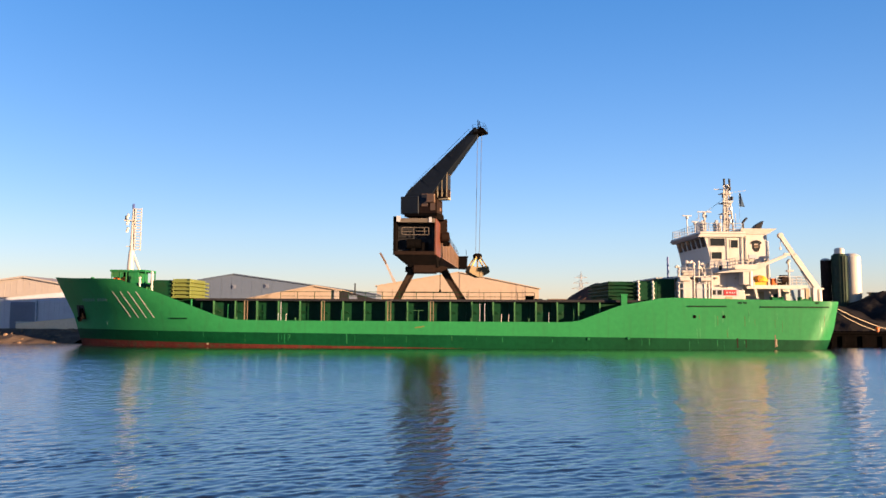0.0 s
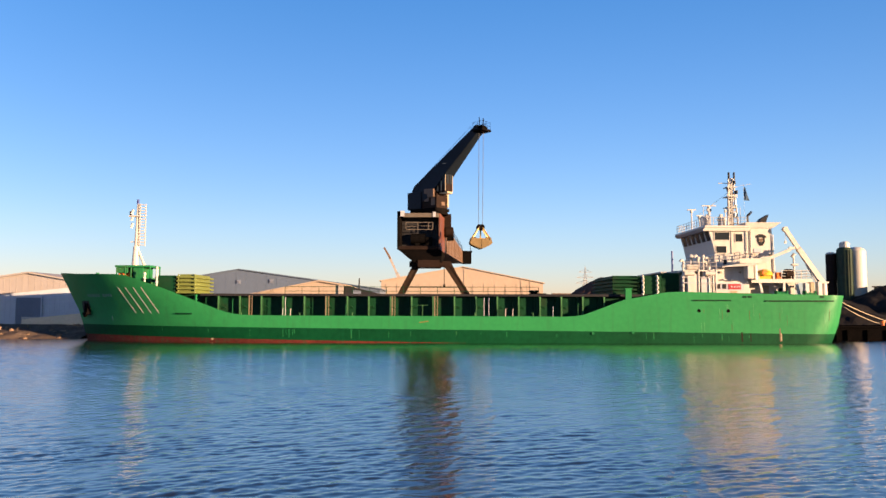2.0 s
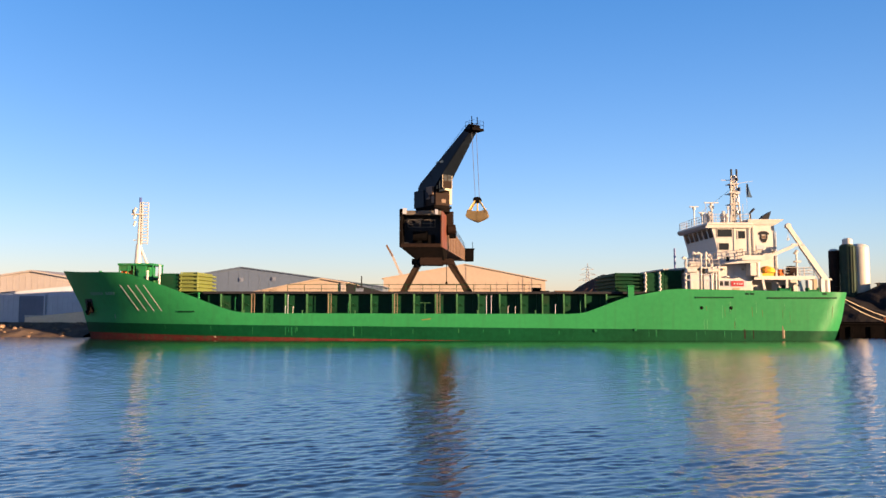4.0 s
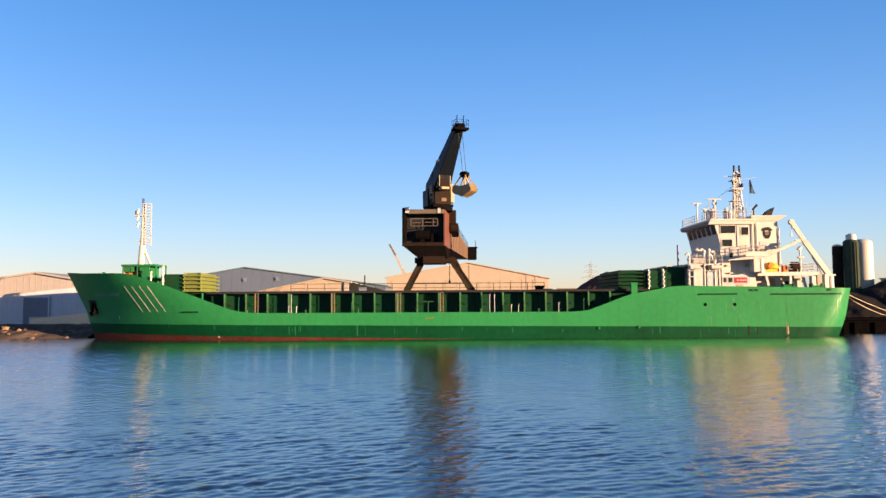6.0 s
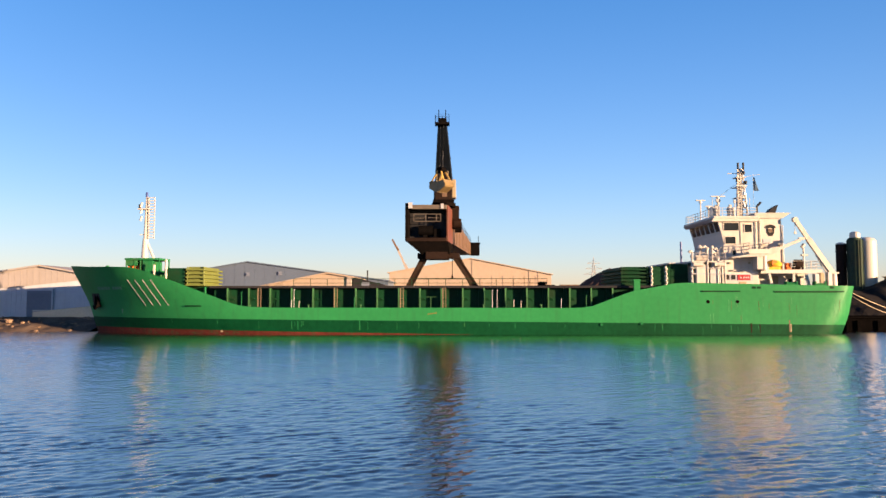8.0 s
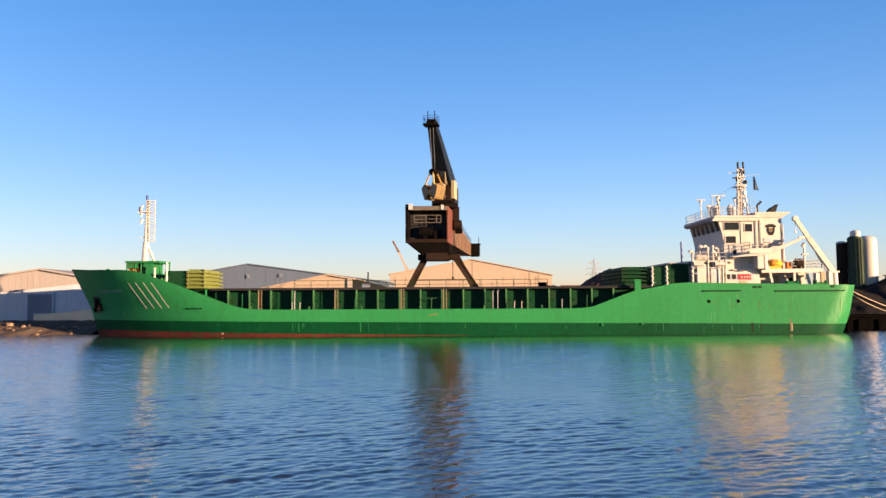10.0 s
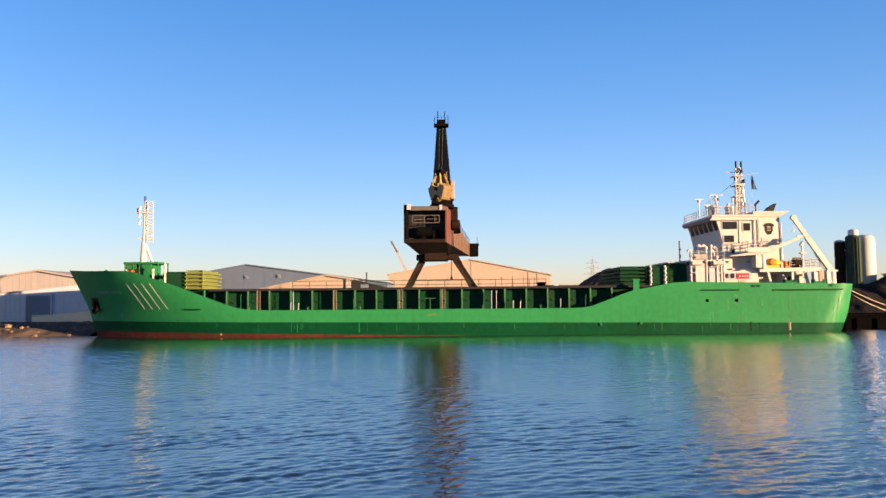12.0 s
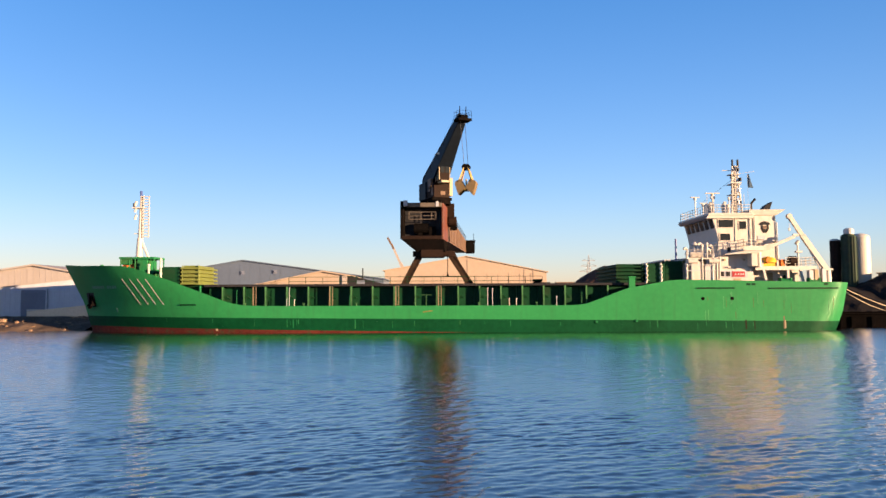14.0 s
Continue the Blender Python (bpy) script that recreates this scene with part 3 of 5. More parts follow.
def hatch_coaming():
    """The long coaming round the open hold, with its stays."""
    x0, x1, y, top = -27.3, 24.5, 5.2, 5.58
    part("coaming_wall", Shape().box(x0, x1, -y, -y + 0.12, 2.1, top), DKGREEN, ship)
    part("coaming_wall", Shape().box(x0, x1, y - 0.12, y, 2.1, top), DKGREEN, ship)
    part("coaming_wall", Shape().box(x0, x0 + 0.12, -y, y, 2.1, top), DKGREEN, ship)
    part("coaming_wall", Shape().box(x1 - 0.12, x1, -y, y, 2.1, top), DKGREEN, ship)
    part("coaming_rail", Shape().box(x0 - 0.2, x1 + 0.2, -y - 0.95, -y + 0.2, top - 0.2, top + 0.06), BLACK, ship, "blackened top flange of the hatch coaming")
    part("coaming_rail", Shape().box(x0 - 0.2, x1 + 0.2, y - 0.2, y + 0.95, top - 0.2, top + 0.06), BLACK, ship)
    part("hold_floor", Shape().box(x0, x1, -y, y, -0.6, -0.4), DKGREEN, ship)
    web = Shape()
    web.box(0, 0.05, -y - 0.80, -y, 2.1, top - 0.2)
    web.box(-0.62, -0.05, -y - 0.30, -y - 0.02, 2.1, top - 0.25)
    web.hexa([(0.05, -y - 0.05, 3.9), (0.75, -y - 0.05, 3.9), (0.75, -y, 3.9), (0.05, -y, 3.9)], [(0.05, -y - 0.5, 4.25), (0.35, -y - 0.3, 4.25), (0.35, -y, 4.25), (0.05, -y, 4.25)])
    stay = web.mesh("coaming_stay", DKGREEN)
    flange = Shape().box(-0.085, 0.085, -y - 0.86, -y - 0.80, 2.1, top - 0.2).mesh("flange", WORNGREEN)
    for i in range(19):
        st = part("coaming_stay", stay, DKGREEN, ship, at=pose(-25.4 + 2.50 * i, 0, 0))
        part("flange", flange, WORNGREEN, st, "pale worn flange")
    for x in (-21.6, -12.7, -5.0, -0.05):
        ladder(x, -6.25, 2.1, top - 0.2, 0.34)
    rng = random.Random(2)
    for x, h, m in ((-17.5, 5.2, PANELGREY), (-17.8, 3.9, PANELGREY), (-16.9, 3.85, WHITE), (5.5, 5.1, PANELGREY), (6.06, 5.1, PANELGREY), (8.0, 3.9, WHITE), (8.84, 3.85, WHITE),
                    (13.5, 4.1, PANELGREY), (-10.5, 4.3, GREEN), (16.4, 4.5, GREEN), (-23.6, 4.9, GREEN)):
        part("vent_pipe", Shape().tube((x, -6.6, 2.1), (x, -6.6, h), 0.036, n=8).tube((x, -6.6, h - 0.1), (x + 0.06, -6.6, h + 0.05), 0.05, n=8), m, ship, "deck air pipe")
    for i in range(7):
        x = -23 + i * 6.8 + rng.uniform(-0.4, 0.4)
        part("deck_valve", Shape().tube((x, -6.5, 2.1), (x, -6.5, 3.4), 0.07, n=6).box(x - 0.13, x + 0.13, -6.55, -6.45, 3.37, 3.45), WORNGREEN, ship)
    part("deck_gear", Shape().box(-2.2, -1.0, -6.7, -6.6, 4.3, 4.36).box(-1.66, -1.58, -6.7, -6.6, 2.1, 4.3), WORNGREEN, ship)
    r = Shape()
    rail(r, [(-20, 5.7, top + 0.05), (13.5, 5.7, top + 0.05)], 1.15, 2.3, 0.04, 2)
    part("coaming_handrail", r, DKGREEN, ship)
    pipe = Shape().tube((x0, -6.35, 2.6), (x1, -6.35, 2.6), 0.09, n=8)
    part("deck_pipe", pipe, GREEN, ship)


hatch_coaming()


def hatch_cover_stack(x0, x1, z0, layers, h, mat, label, back):
    """Lifted hatch covers stacked at an end of the hold."""
    for k in range(layers):
        s = Shape().box(x0, x1, -5.9, back, z0 + k * h, z0 + k * h + h * 0.5)
        s.box(x0 + 0.25, x1 - 0.25, -5.5, back - 0.8, z0 + k * h + h * 0.48, z0 + (k + 1) * h)
        n = 1
        for i in range(n + 1):
            x = x0 + 0.1 + (x1 - x0 - 0.3) * i / n
            s.box(x, x + 0.12, -5.75, -5.45, z0 + k * h + h * 0.48, z0 + (k + 1) * h)
        solid("hatch_cover", s, mat, label, "hatch cover", "stacked hatch covers", at=pose(0, CL, 0), bevel=0.03)


hatch_cover_stack(-30.4, -28.2, 5.65, 5, 0.45, LIME, "lime green steel hatch cover stacked on the coaming", 1.6)
hatch_cover_stack(20.6, 23.9, 5.65, 5, 0.44, DKGREEN, "dark green steel hatch cover stacked on the coaming", 5.9)


def forecastle():
    s = Shape().box(-33.0, -30.6, -5.6, 5.6, 5.4, 7.75)
    part("hatch_house", s, DKGREEN, ship, bevel=0.04)
    s = Shape().box(-33.0, -25.9, -4.5, 4.5, 2.1, 5.55)
    part("hatch_support", s, DKGREEN, ship)
    w = Shape().box(-38.2, -34.0, -4.4, -1.1, 6.9, 7.35)
    w.box(-38.2, -34.0, -4.5, -1.0, 8.75, 9.0)
    w.box(-36.1, -34.9, -4.3, -1.2, 7.3, 8.8)
    for x in (-38.1, -37.1, -36.4, -34.15):
        for y in (-4.4, -1.2):
            w.box(x, x + 0.14, y, y + 0.12, 7.3, 8.8)
    w.box(-38.1, -36.7, -4.35, -4.25, 8.1, 8.75)
    part("windlass_house", w, GREEN, ship, bevel=0.02)
    part("windlass_bulkhead", Shape().box(-38.0, -36.1, -3.0, -1.2, 7.3, 8.76), DKGREEN, ship)
    part("windlass", Shape().tube((-37.9, -3.6, 7.8), (-36.6, -3.6, 7.8), 0.45, n=14).box(-38.0, -37.2, -3.9, -3.2, 7.3, 8.2), ORANGEGEAR, ship, "orange windlass drum")
    m = Shape()
    m.tube((-37.6, 0, 8.9), (-37.5, 0, 11.6), 0.42, 0.34, n=12)
    m.tube((-37.5, 0, 11.6), (-37.4, 0, 16.9), 0.26, 0.16, n=12)
    m.tube((-36.3, 0, 8.9), (-37.4, 0, 11.5), 0.16, n=8)
    m.box(-38.4, -37.0, -0.5, 0.5, 15.3, 15.42)
    m.box(-38.2, -37.4, -0.1, 0.1, 12.1, 12.2)
    for z in (13.9, 14.8, 15.6):
        m.tube((-38.1, -0.3, z), (-37.9, -0.3, z + 0.6), 0.16, n=8)
    foremast = part("foremast", m, WHITE, ship, "white tubular foremast")
    part("mast_lamp", Shape().tube((-37.45, 0, 16.9), (-37.45, 0, 17.5), 0.16, n=8), NAVY, foremast)
    part("mast_lamp", Shape().tube((-38.2, -0.3, 15.45), (-38.2, -0.3, 15.95), 0.15, n=8), BLACK, foremast)
    lad = Shape()
    lad.box(-37.1, -37.0, -0.3, -0.2, 11.6, 16.9)
    lad.box(-36.4, -36.3, -0.3, -0.2, 11.6, 16.9)
    lad.box(-36.55, -36.45, 0.1, 0.2, 11.7, 16.8)
    z = 11.7
    while z < 16.8:
        lad.box(-37.05, -36.35, -0.3, -0.22, z, z + 0.10)
        z += 0.36
    part("caged_ladder", lad, WHITE, foremast, "white caged ladder")
    for x, z0, z1 in ((-33.95, 6.2, 8.1), (-32.55, 6.0, 8.75)):
        p = Shape()
        for k in range(7):
            z = z0 + (z1 - z0) * k / 7
            p.tube((x, -6.3, z), (x, -6.3, z + (z1 - z0) / 9), 0.12 if k % 2 else 0.16, n=8)
        p.tube((x, -6.3, z0), (x, -6.3, z1), 0.09, n=8)
        part("vent_post", p, WHITE, ship, "white vent post with collars")
    p = Shape().tube((-27.9, -6.4, 3.0), (-27.9, -6.4, 5.5), 0.13, n=8)
    part("vent_post", p, GREEN, ship)
    b = Shape().tube((-40.3, -4.3, 6.9), (-40.3, -4.3, 8.1), 0.2, n=8).tube((-39.7, -4.3, 6.9), (-39.7, -4.3, 7.7), 0.2, n=8)
    part("bollard", b, GREEN, ship)


forecastle()


def accommodation():
    near = -5.3
    # lower house and wheelhouse
    lower = Shape().box(32.9, 37.0, near, 5.3, 4.85, 10.45)
    lower.box(37.0, 43.2, near + 1.7, 4.0, 4.85, 7.3)
    part("deckhouse", lower, WHITE, ship, "white painted steel deckhouse", bevel=0.04)
    front = Shape().box(31.2, 32.9, near + 1.2, 4.4, 4.85, 8.4)
    part("deckhouse_front", front, WHITE, ship, bevel=0.04)
    wh = Shape()
    low = [(33.0, near, 10.45), (36.95, near, 10.45), (36.95, -near, 10.45), (33.0, -near, 10.45)]
    mid = [(32.75, near, 11.75), (36.95, near, 11.75), (36.95, -near, 11.75), (32.75, -near, 11.75)]
    top = [(32.25, near, 13.55), (36.95, near, 13.55), (36.95, -near, 13.55), (32.25, -near, 13.55)]
    wh.hexa(low, mid).hexa(mid, top)
    bridge = part("wheelhouse", wh, WHITE, ship, "white wheelhouse with raked front windows")
    roof = Shape().box(31.7, 37.1, near - 0.35, -near + 0.35, 13.56, 13.85)
    part("wheelhouse_roof", roof, WHITE, ship, bevel=0.06)
    pane = Shape().hexa([(-0.04, 0, 0), (0.04, 0, 0), (0.04, 1.1, 0), (-0.04, 1.1, 0)], [(-0.36, 0, 1.1), (-0.28, 0, 1.1), (-0.28, 1.1, 1.1), (-0.36, 1.1, 1.1)]).mesh("window", GLASS)
    for i in range(6):
        part("window", pane, GLASS, bridge, "dark raked wheelhouse window", at=pose(32.62, near + 0.3 + i * 1.7, 12.1))
    for x0, x1, z0, z1 in ((33.0, 34.75, 12.15, 13.05), (35.45, 36.3, 11.95, 12.85), (33.15, 34.35, 10.6, 11.4), (33.95, 34.35, 9.25, 9.8)):
        part("window", Shape().box(x0, x1, near - 0.03, near + 0.02, z0, z1), GLASS, bridge, "dark side window")
        fr = Shape()
        fr.box(x0 - 0.07, x1 + 0.07, near - 0.06, near, z1, z1 + 0.07).box(x0 - 0.07, x1 + 0.07, near - 0.06, near, z0 - 0.07, z0)
        fr.box(x0 - 0.07, x0, near - 0.06, near, z0, z1).box(x1, x1 + 0.07, near - 0.06, near, z0, z1)
        part("window_frame", fr, WHITE, bridge)
    part("doorway_edge", Shape().box(34.95, 35.05, near - 0.08, near, 10.5, 13.5), WHITE, bridge)
    part("downpipe", Shape().tube((36.75, near - 0.1, 9.6), (36.75, near - 0.1, 13.5), 0.06, n=6), WHITE, bridge)
    # stores-crane beam that shades the lower house
    beam = Shape().hexa([(33.4, near - 1.2, 8.85), (37.3, near - 1.5, 9.05), (37.3, near, 9.05), (33.4, near, 8.85)], [(33.4, near - 1.2, 8.95), (37.3, near - 1.5, 9.55), (37.3, near, 9.55), (33.4, near, 8.95)])
    part("wing_deck", beam, WHITE, ship)
    part("side_house", Shape().box(36.3, 37.0, near - 1.3, near - 0.003, 7.5, 9.3), WHITE, ship, "white side house beside the boat deck", bevel=0.04)
    part("bridge_wing", Shape().box(35.3, 37.7, near - 1.55, near - 0.003, 9.304, 9.45).box(35.3, 37.7, near - 1.55, near - 1.48, 9.45, 9.85), WHITE, ship, "white open bridge wing deck")
    r = Shape()
    rail(r, [(35.35, near, 9.45), (35.35, near - 1.5, 9.45), (37.65, near - 1.5, 9.45), (37.65, near, 9.45)], 1.15, 0.8, 0.04, 3)
    part("wing_rail", r, WHITE, ship)
    # lower wall with the company board
    part("name_board", Shape().box(32.95, 36.3, near - 0.09, near - 0.03, 6.2, 7.05), PANELGREY, ship, "grey name board with coloured fields")
    board = Shape().box(34.45, 35.95, near - 0.14, near - 0.10, 6.28, 6.92)
    part("red_panel", board, REDPAINT, ship, "red field with pale marks")
    part("dark_panel", Shape().box(33.1, 33.5, near - 0.14, near - 0.10, 6.35, 6.9).box(33.75, 34.2, near - 0.14, near - 0.10, 6.35, 6.9), BLACK, ship)
    for x in (34.75, 35.1, 35.4, 35.65):
        part("board_mark", Shape().box(x, x + 0.16, near - 0.17, near - 0.145, 6.5, 6.68), PANELGREY, ship)
    for x in (33.9, 34.9, 36.6):
        part("deck_lamp", Shape().box(x, x + 0.35, near - 0.3, near, 7.35, 7.5), WHITE, ship)
    # funnel
    fun = Shape()
    fun.hexa([(37.0, near + 0.2, 7.3), (40.3, near + 0.2, 7.3), (40.3, 1.5, 7.3), (37.0, 1.5, 7.3)], [(37.0, near + 0.2, 13.6), (39.9, near + 0.2, 13.6), (39.9, 1.5, 13.6), (37.0, 1.5, 13.6)])
    funnel = part("funnel", fun, WHITE, ship, "white funnel casing with a dark emblem", bevel=0.05)
    cap = Shape().hexa([(36.75, near + 0.1, 13.6), (40.0, near + 0.1, 13.6), (40.0, 1.6, 13.6), (36.75, 1.6, 13.6)], [(36.7, near - 0.1, 14.25), (41.0, near - 0.1, 14.25), (41.0, 1.8, 14.25), (36.7, 1.8, 14.25)])
    part("funnel_cap", cap, WHITE, funnel)
    em = Shape()
    out = [(38.6 + 0.66 * math.cos(math.pi * i / 12), 12.45 + 0.42 * math.sin(math.pi * i / 12)) for i in range(13)]
    em.hexa([(x, near + 0.19, z) for x, z in out], [(x, near + 0.15, z) for x, z in out])
    em.box(38.15, 38.35, near + 0.15, near + 0.19, 11.9, 12.45).box(38.85, 39.05, near + 0.15, near + 0.19, 11.9, 12.45)
    em.hexa([(38.25, near + 0.19, 11.75), (38.95, near + 0.19, 11.75), (38.8, near + 0.19, 11.5), (38.4, near + 0.19, 11.5)], [(38.15, near + 0.15, 11.95), (39.05, near + 0.15, 11.95), (38.8, near + 0.15, 11.5), (38.4, near + 0.15, 11.5)])
    part("emblem", em, BLACK, funnel, "dark round funnel emblem")
    part("emblem_field", Shape().box(38.38, 38.82, near + 0.16, near + 0.19, 11.98, 12.35), TANSTEEL, funnel, "small reddish field inside the emblem")
    ex = Shape().tube((37.6, -3.8, 14.2), (37.6, -3.8, 15.2), 0.14, n=8).tube((37.6, -3.8, 15.2), (38.1, -3.8, 15.7), 0.14, n=8)
    part("exhaust_pipe", ex, BLACK, funnel, "black bent exhaust pipe")
    ex = Shape().hexa([(38.6, -4.2, 14.2), (39.6, -4.2, 14.2), (39.6, -3.2, 14.2), (38.6, -3.2, 14.2)], [(39.2, -4.2, 14.9), (40.0, -4.2, 15.35), (40.0, -3.2, 15.35), (39.2, -3.2, 14.9)])
    part("exhaust_scoop", ex, BLACK, funnel, "black raked exhaust scoop")
    # aft boat deck
    d = Shape().box(37.0, 44.2, near - 0.6, 4.8, 7.3, 7.5)
    part("boat_deck", d, WHITE, ship, bevel=0.03)
    for x, lean in ((38.0, 0.5), (42.3, 0.6), (44.0, 0.0), (40.9, 0.0)):
        part("deck_pillar", Shape().beam((x, near - 0.4, 7.3), (x + lean, near - 0.4, 4.85), 0.26, 0.26), WHITE, ship)
    part("boat_deck_door", Shape().box(39.2, 40.0, near + 1.66, near + 1.7, 4.9, 6.8), CREAM, ship, "cream door in the deckhouse")
    part("side_window", Shape().box(41.2, 41.7, near + 1.66, near + 1.7, 6.0, 6.5), GLASS, ship)
    r = Shape()
    rail(r, [(40.6, near - 0.5, 7.5), (44.1, near - 0.5, 7.5), (44.1, 4.6, 7.5)], 1.0, 1.1, 0.04, 3)
    part("boat_deck_rail", r, WHITE, ship)
    boat = Shape()
    boat.smooth = True
    boat.dome((38.9, near + 0.3, 7.95), 1.0, 0.75, 14, 4)
    boat.box(38.1, 39.7, near - 0.2, near + 0.8, 7.5, 8.0)
    part("rescue_boat", boat, YELLOW, ship, "yellow covered rescue boat")
    part("life_ring", Shape().tube((38.7, near - 0.55, 8.2), (38.7, near - 0.4, 8.2), 0.35, n=14), ORANGEGEAR, ship)
    drum = Shape().tube((41.2, near - 0.1, 8.15), (42.0, near - 0.1, 8.15), 0.55, n=16).box(40.9, 42.3, near - 0.3, near + 0.3, 7.5, 7.8)
    part("rope_reel", drum, CRANE_BROWN, ship, "brown rope reel on a stand")
    lp = Shape().tube((42.2, near - 0.3, 7.5), (42.2, near - 0.3, 10.1), 0.11, n=8).box(41.9, 42.6, near - 0.6, near - 0.1, 9.1, 9.3).tube((42.0, near - 0.3, 10.1), (42.3, near - 0.3, 10.5), 0.2, n=8)
    part("lamp_post", lp, WHITE, ship)
    dv = Shape().beam((36.6, near - 0.9, 9.15), (38.9, near - 1.0, 9.85), 0.4, 0.62).beam((38.8, near - 1.0, 9.83), (41.5, near - 1.1, 10.95), 0.25, 0.34)
    dv.box(41.3, 42.0, near - 1.2, near - 0.95, 10.95, 11.25)
    dv.tube((37.4, near - 0.7, 7.4), (37.4, near - 0.7, 9.3), 0.28, n=12)
    part("boat_davit", dv, WHITE, ship, "white davit arm over the boat deck")
    ac = Shape().beam((45.6, near - 0.4, 6.9), (42.75, near - 0.4, 11.1), 0.42, 0.58).beam((42.75, near - 0.4, 11.1), (41.25, near - 0.4, 13.45), 0.34, 0.48).tube((41.25, near - 0.64, 13.4), (41.25, near - 0.16, 13.4), 0.32, n=12)
    ac.beam((45.4, near - 0.4, 6.2), (43.6, near - 0.4, 9.3), 0.2, 0.2)
    part("stores_crane", ac, WHITE, ship, "white stores crane boom, lowered aft")
    ped = Shape().tube((45.6, near - 0.4, 4.85), (45.6, near - 0.4, 7.0), 0.42, 0.36, n=14).box(45.15, 46.05, near - 0.8, near, 7.0, 7.2).beam((44.3, near - 0.4, 5.3), (45.4, near - 0.4, 6.8), 0.16, 0.16)
    ped.tube((45.3, near - 0.3, 5.0), (45.3, near - 0.3, 6.9), 0.12, n=8)
    part("crane_pedestal", ped, WHITE, ship)
    for x, h, m in ((43.0, 7.0, STEEL), (43.6, 7.1, CREAM), (44.5, 7.2, STEEL)):
        part("deck_locker", Shape().box(x, x + 0.5, -6.6, -5.9, 4.85, h), m, ship, bevel=0.04)
    # side fittings
    part("wing_fairing", Shape().hexa([(31.5, near - 0.3, 13.2), (37.0, near - 0.3, 13.2), (37.0, near, 13.2), (31.5, near, 13.2)], [(31.7, near - 0.35, 13.55), (37.1, near - 0.35, 13.55), (37.1, near, 13.55), (31.7, near, 13.55)]), WHITE, ship)
    part("visor", Shape().hexa([(31.9, near - 0.3, 13.25), (32.3, near - 0.3, 13.25), (32.3, -near + 0.3, 13.25), (31.9, -near + 0.3, 13.25)], [(31.65, near - 0.35, 13.56), (32.3, near - 0.35, 13.56), (32.3, -near + 0.35, 13.56), (31.65, -near + 0.35, 13.56)]), STEEL, ship, "grey shaded visor over the bridge windows")
    for x, z in ((33.6, 8.3), (35.9, 8.3), (37.6, 10.4), (39.6, 10.4), (38.2, 6.3), (42.6, 6.4)):
        part("bulkhead_lamp", Shape().tube((x, near - 0.16, z), (x, near + 0.25, z), 0.13, n=10), CREAM, ship)
    for x, z0, z1 in ((37.35, 7.5, 13.4), (40.0, 7.5, 12.8), (36.2, 4.9, 8.8)):
        part("pipe_run", Shape().tube((x, near + 0.1, z0), (x, near + 0.1, z1), 0.06, n=6), WHITE, ship)
    for z in (8.2, 9.4, 10.6):
        part("funnel_louvre", Shape().box(37.7, 38.6, near + 0.14, near + 0.2, z, z + 0.55), PANELGREY, ship)
    part("house_door", Shape().box(34.7, 35.5, near - 0.05, near - 0.003, 4.9, 6.1), CREAM, ship, "cream weathertight door")
    part("boat_deck_curtain", Shape().box(37.0, 44.2, near - 0.62, near - 0.56, 7.05, 7.5), WHITE, ship)
    for x in (39.8, 43.1):
        part("mooring_winch", Shape().tube((x, -6.3, 5.6), (x + 1.0, -6.3, 5.6), 0.42, n=14).box(x - 0.15, x, -6.7, -5.9, 4.85, 6.1).box(x + 1.0, x + 1.15, -6.7, -5.9, 4.85, 6.1), GREEN, ship, "green mooring winch")
    part("hose_box", Shape().box(40.2, 40.9, near - 0.2, near + 0.3, 7.5, 8.3), ORANGEGEAR, ship, bevel=0.05)
    part("boat_cradle", Shape().box(37.9, 38.1, near - 0.3, near + 0.7, 7.5, 8.2), WHITE, ship)
    part("boat_cradle", Shape().box(39.7, 39.9, near - 0.3, near + 0.7, 7.5, 8.2), WHITE, ship)
    part("hanging_hook", Shape().tube((41.25, near - 0.4, 12.0), (41.25, near - 0.4, 13.3), 0.03, n=5).box(41.15, 41.35, near - 0.5, near - 0.3, 11.7, 12.0), STEEL, ship)
    # in front of the house
    box = Shape().box(26.6, 28.7, -5.2, 5.2, 4.85, 8.2)
    part("hydraulic_house", box, DKGREEN, ship, "dark green deck store", bevel=0.05)
    part("store_roof", Shape().box(26.5, 28.8, -5.3, 5.3, 8.2, 8.36), STEEL, ship)
    part("box_side", Shape().box(24.2, 26.4, -5.9, 5.9, 5.65, 7.85), DKGREEN, ship, bevel=0.03)
    for x in (24.15, 25.85, 28.85):
        p = Shape()
        for k in range(9):
            z = 5.6 + k * 0.26
            p.tube((x + (0.05 if k % 2 else -0.05), -6.1, z), (x + (0.05 if k % 2 else -0.05), -6.1, z + 0.22), 0.14, n=6)
        part("white_chain_post", p, WHITE, ship, "white vertical stack of hooked straps")
    part("vent_post", Shape().tube((28.3, -4, 8.3), (28.3, -4, 10.9), 0.12, n=8), NAVY, ship)
    for x, z1, r0 in ((28.9, 8.9, 0.12), (30.7, 9.8, 0.13), (31.3, 10.0, 0.11), (31.9, 8.7, 0.16), (32.4, 8.3, 0.13)):
        part("vent_pipe", Shape().tube((x, -6.1, 4.85), (x, -6.1, z1), r0, n=10).tube((x, -6.1, z1), (x, -6.1, z1 + 0.3), r0 * 1.8, r0 * 1.2, n=10), WHITE, ship, "white ventilation pipe")
    part("locker", Shape().box(29.3, 30.5, -6.4, -5.3, 4.85, 8.1), WHITE, ship, bevel=0.06)
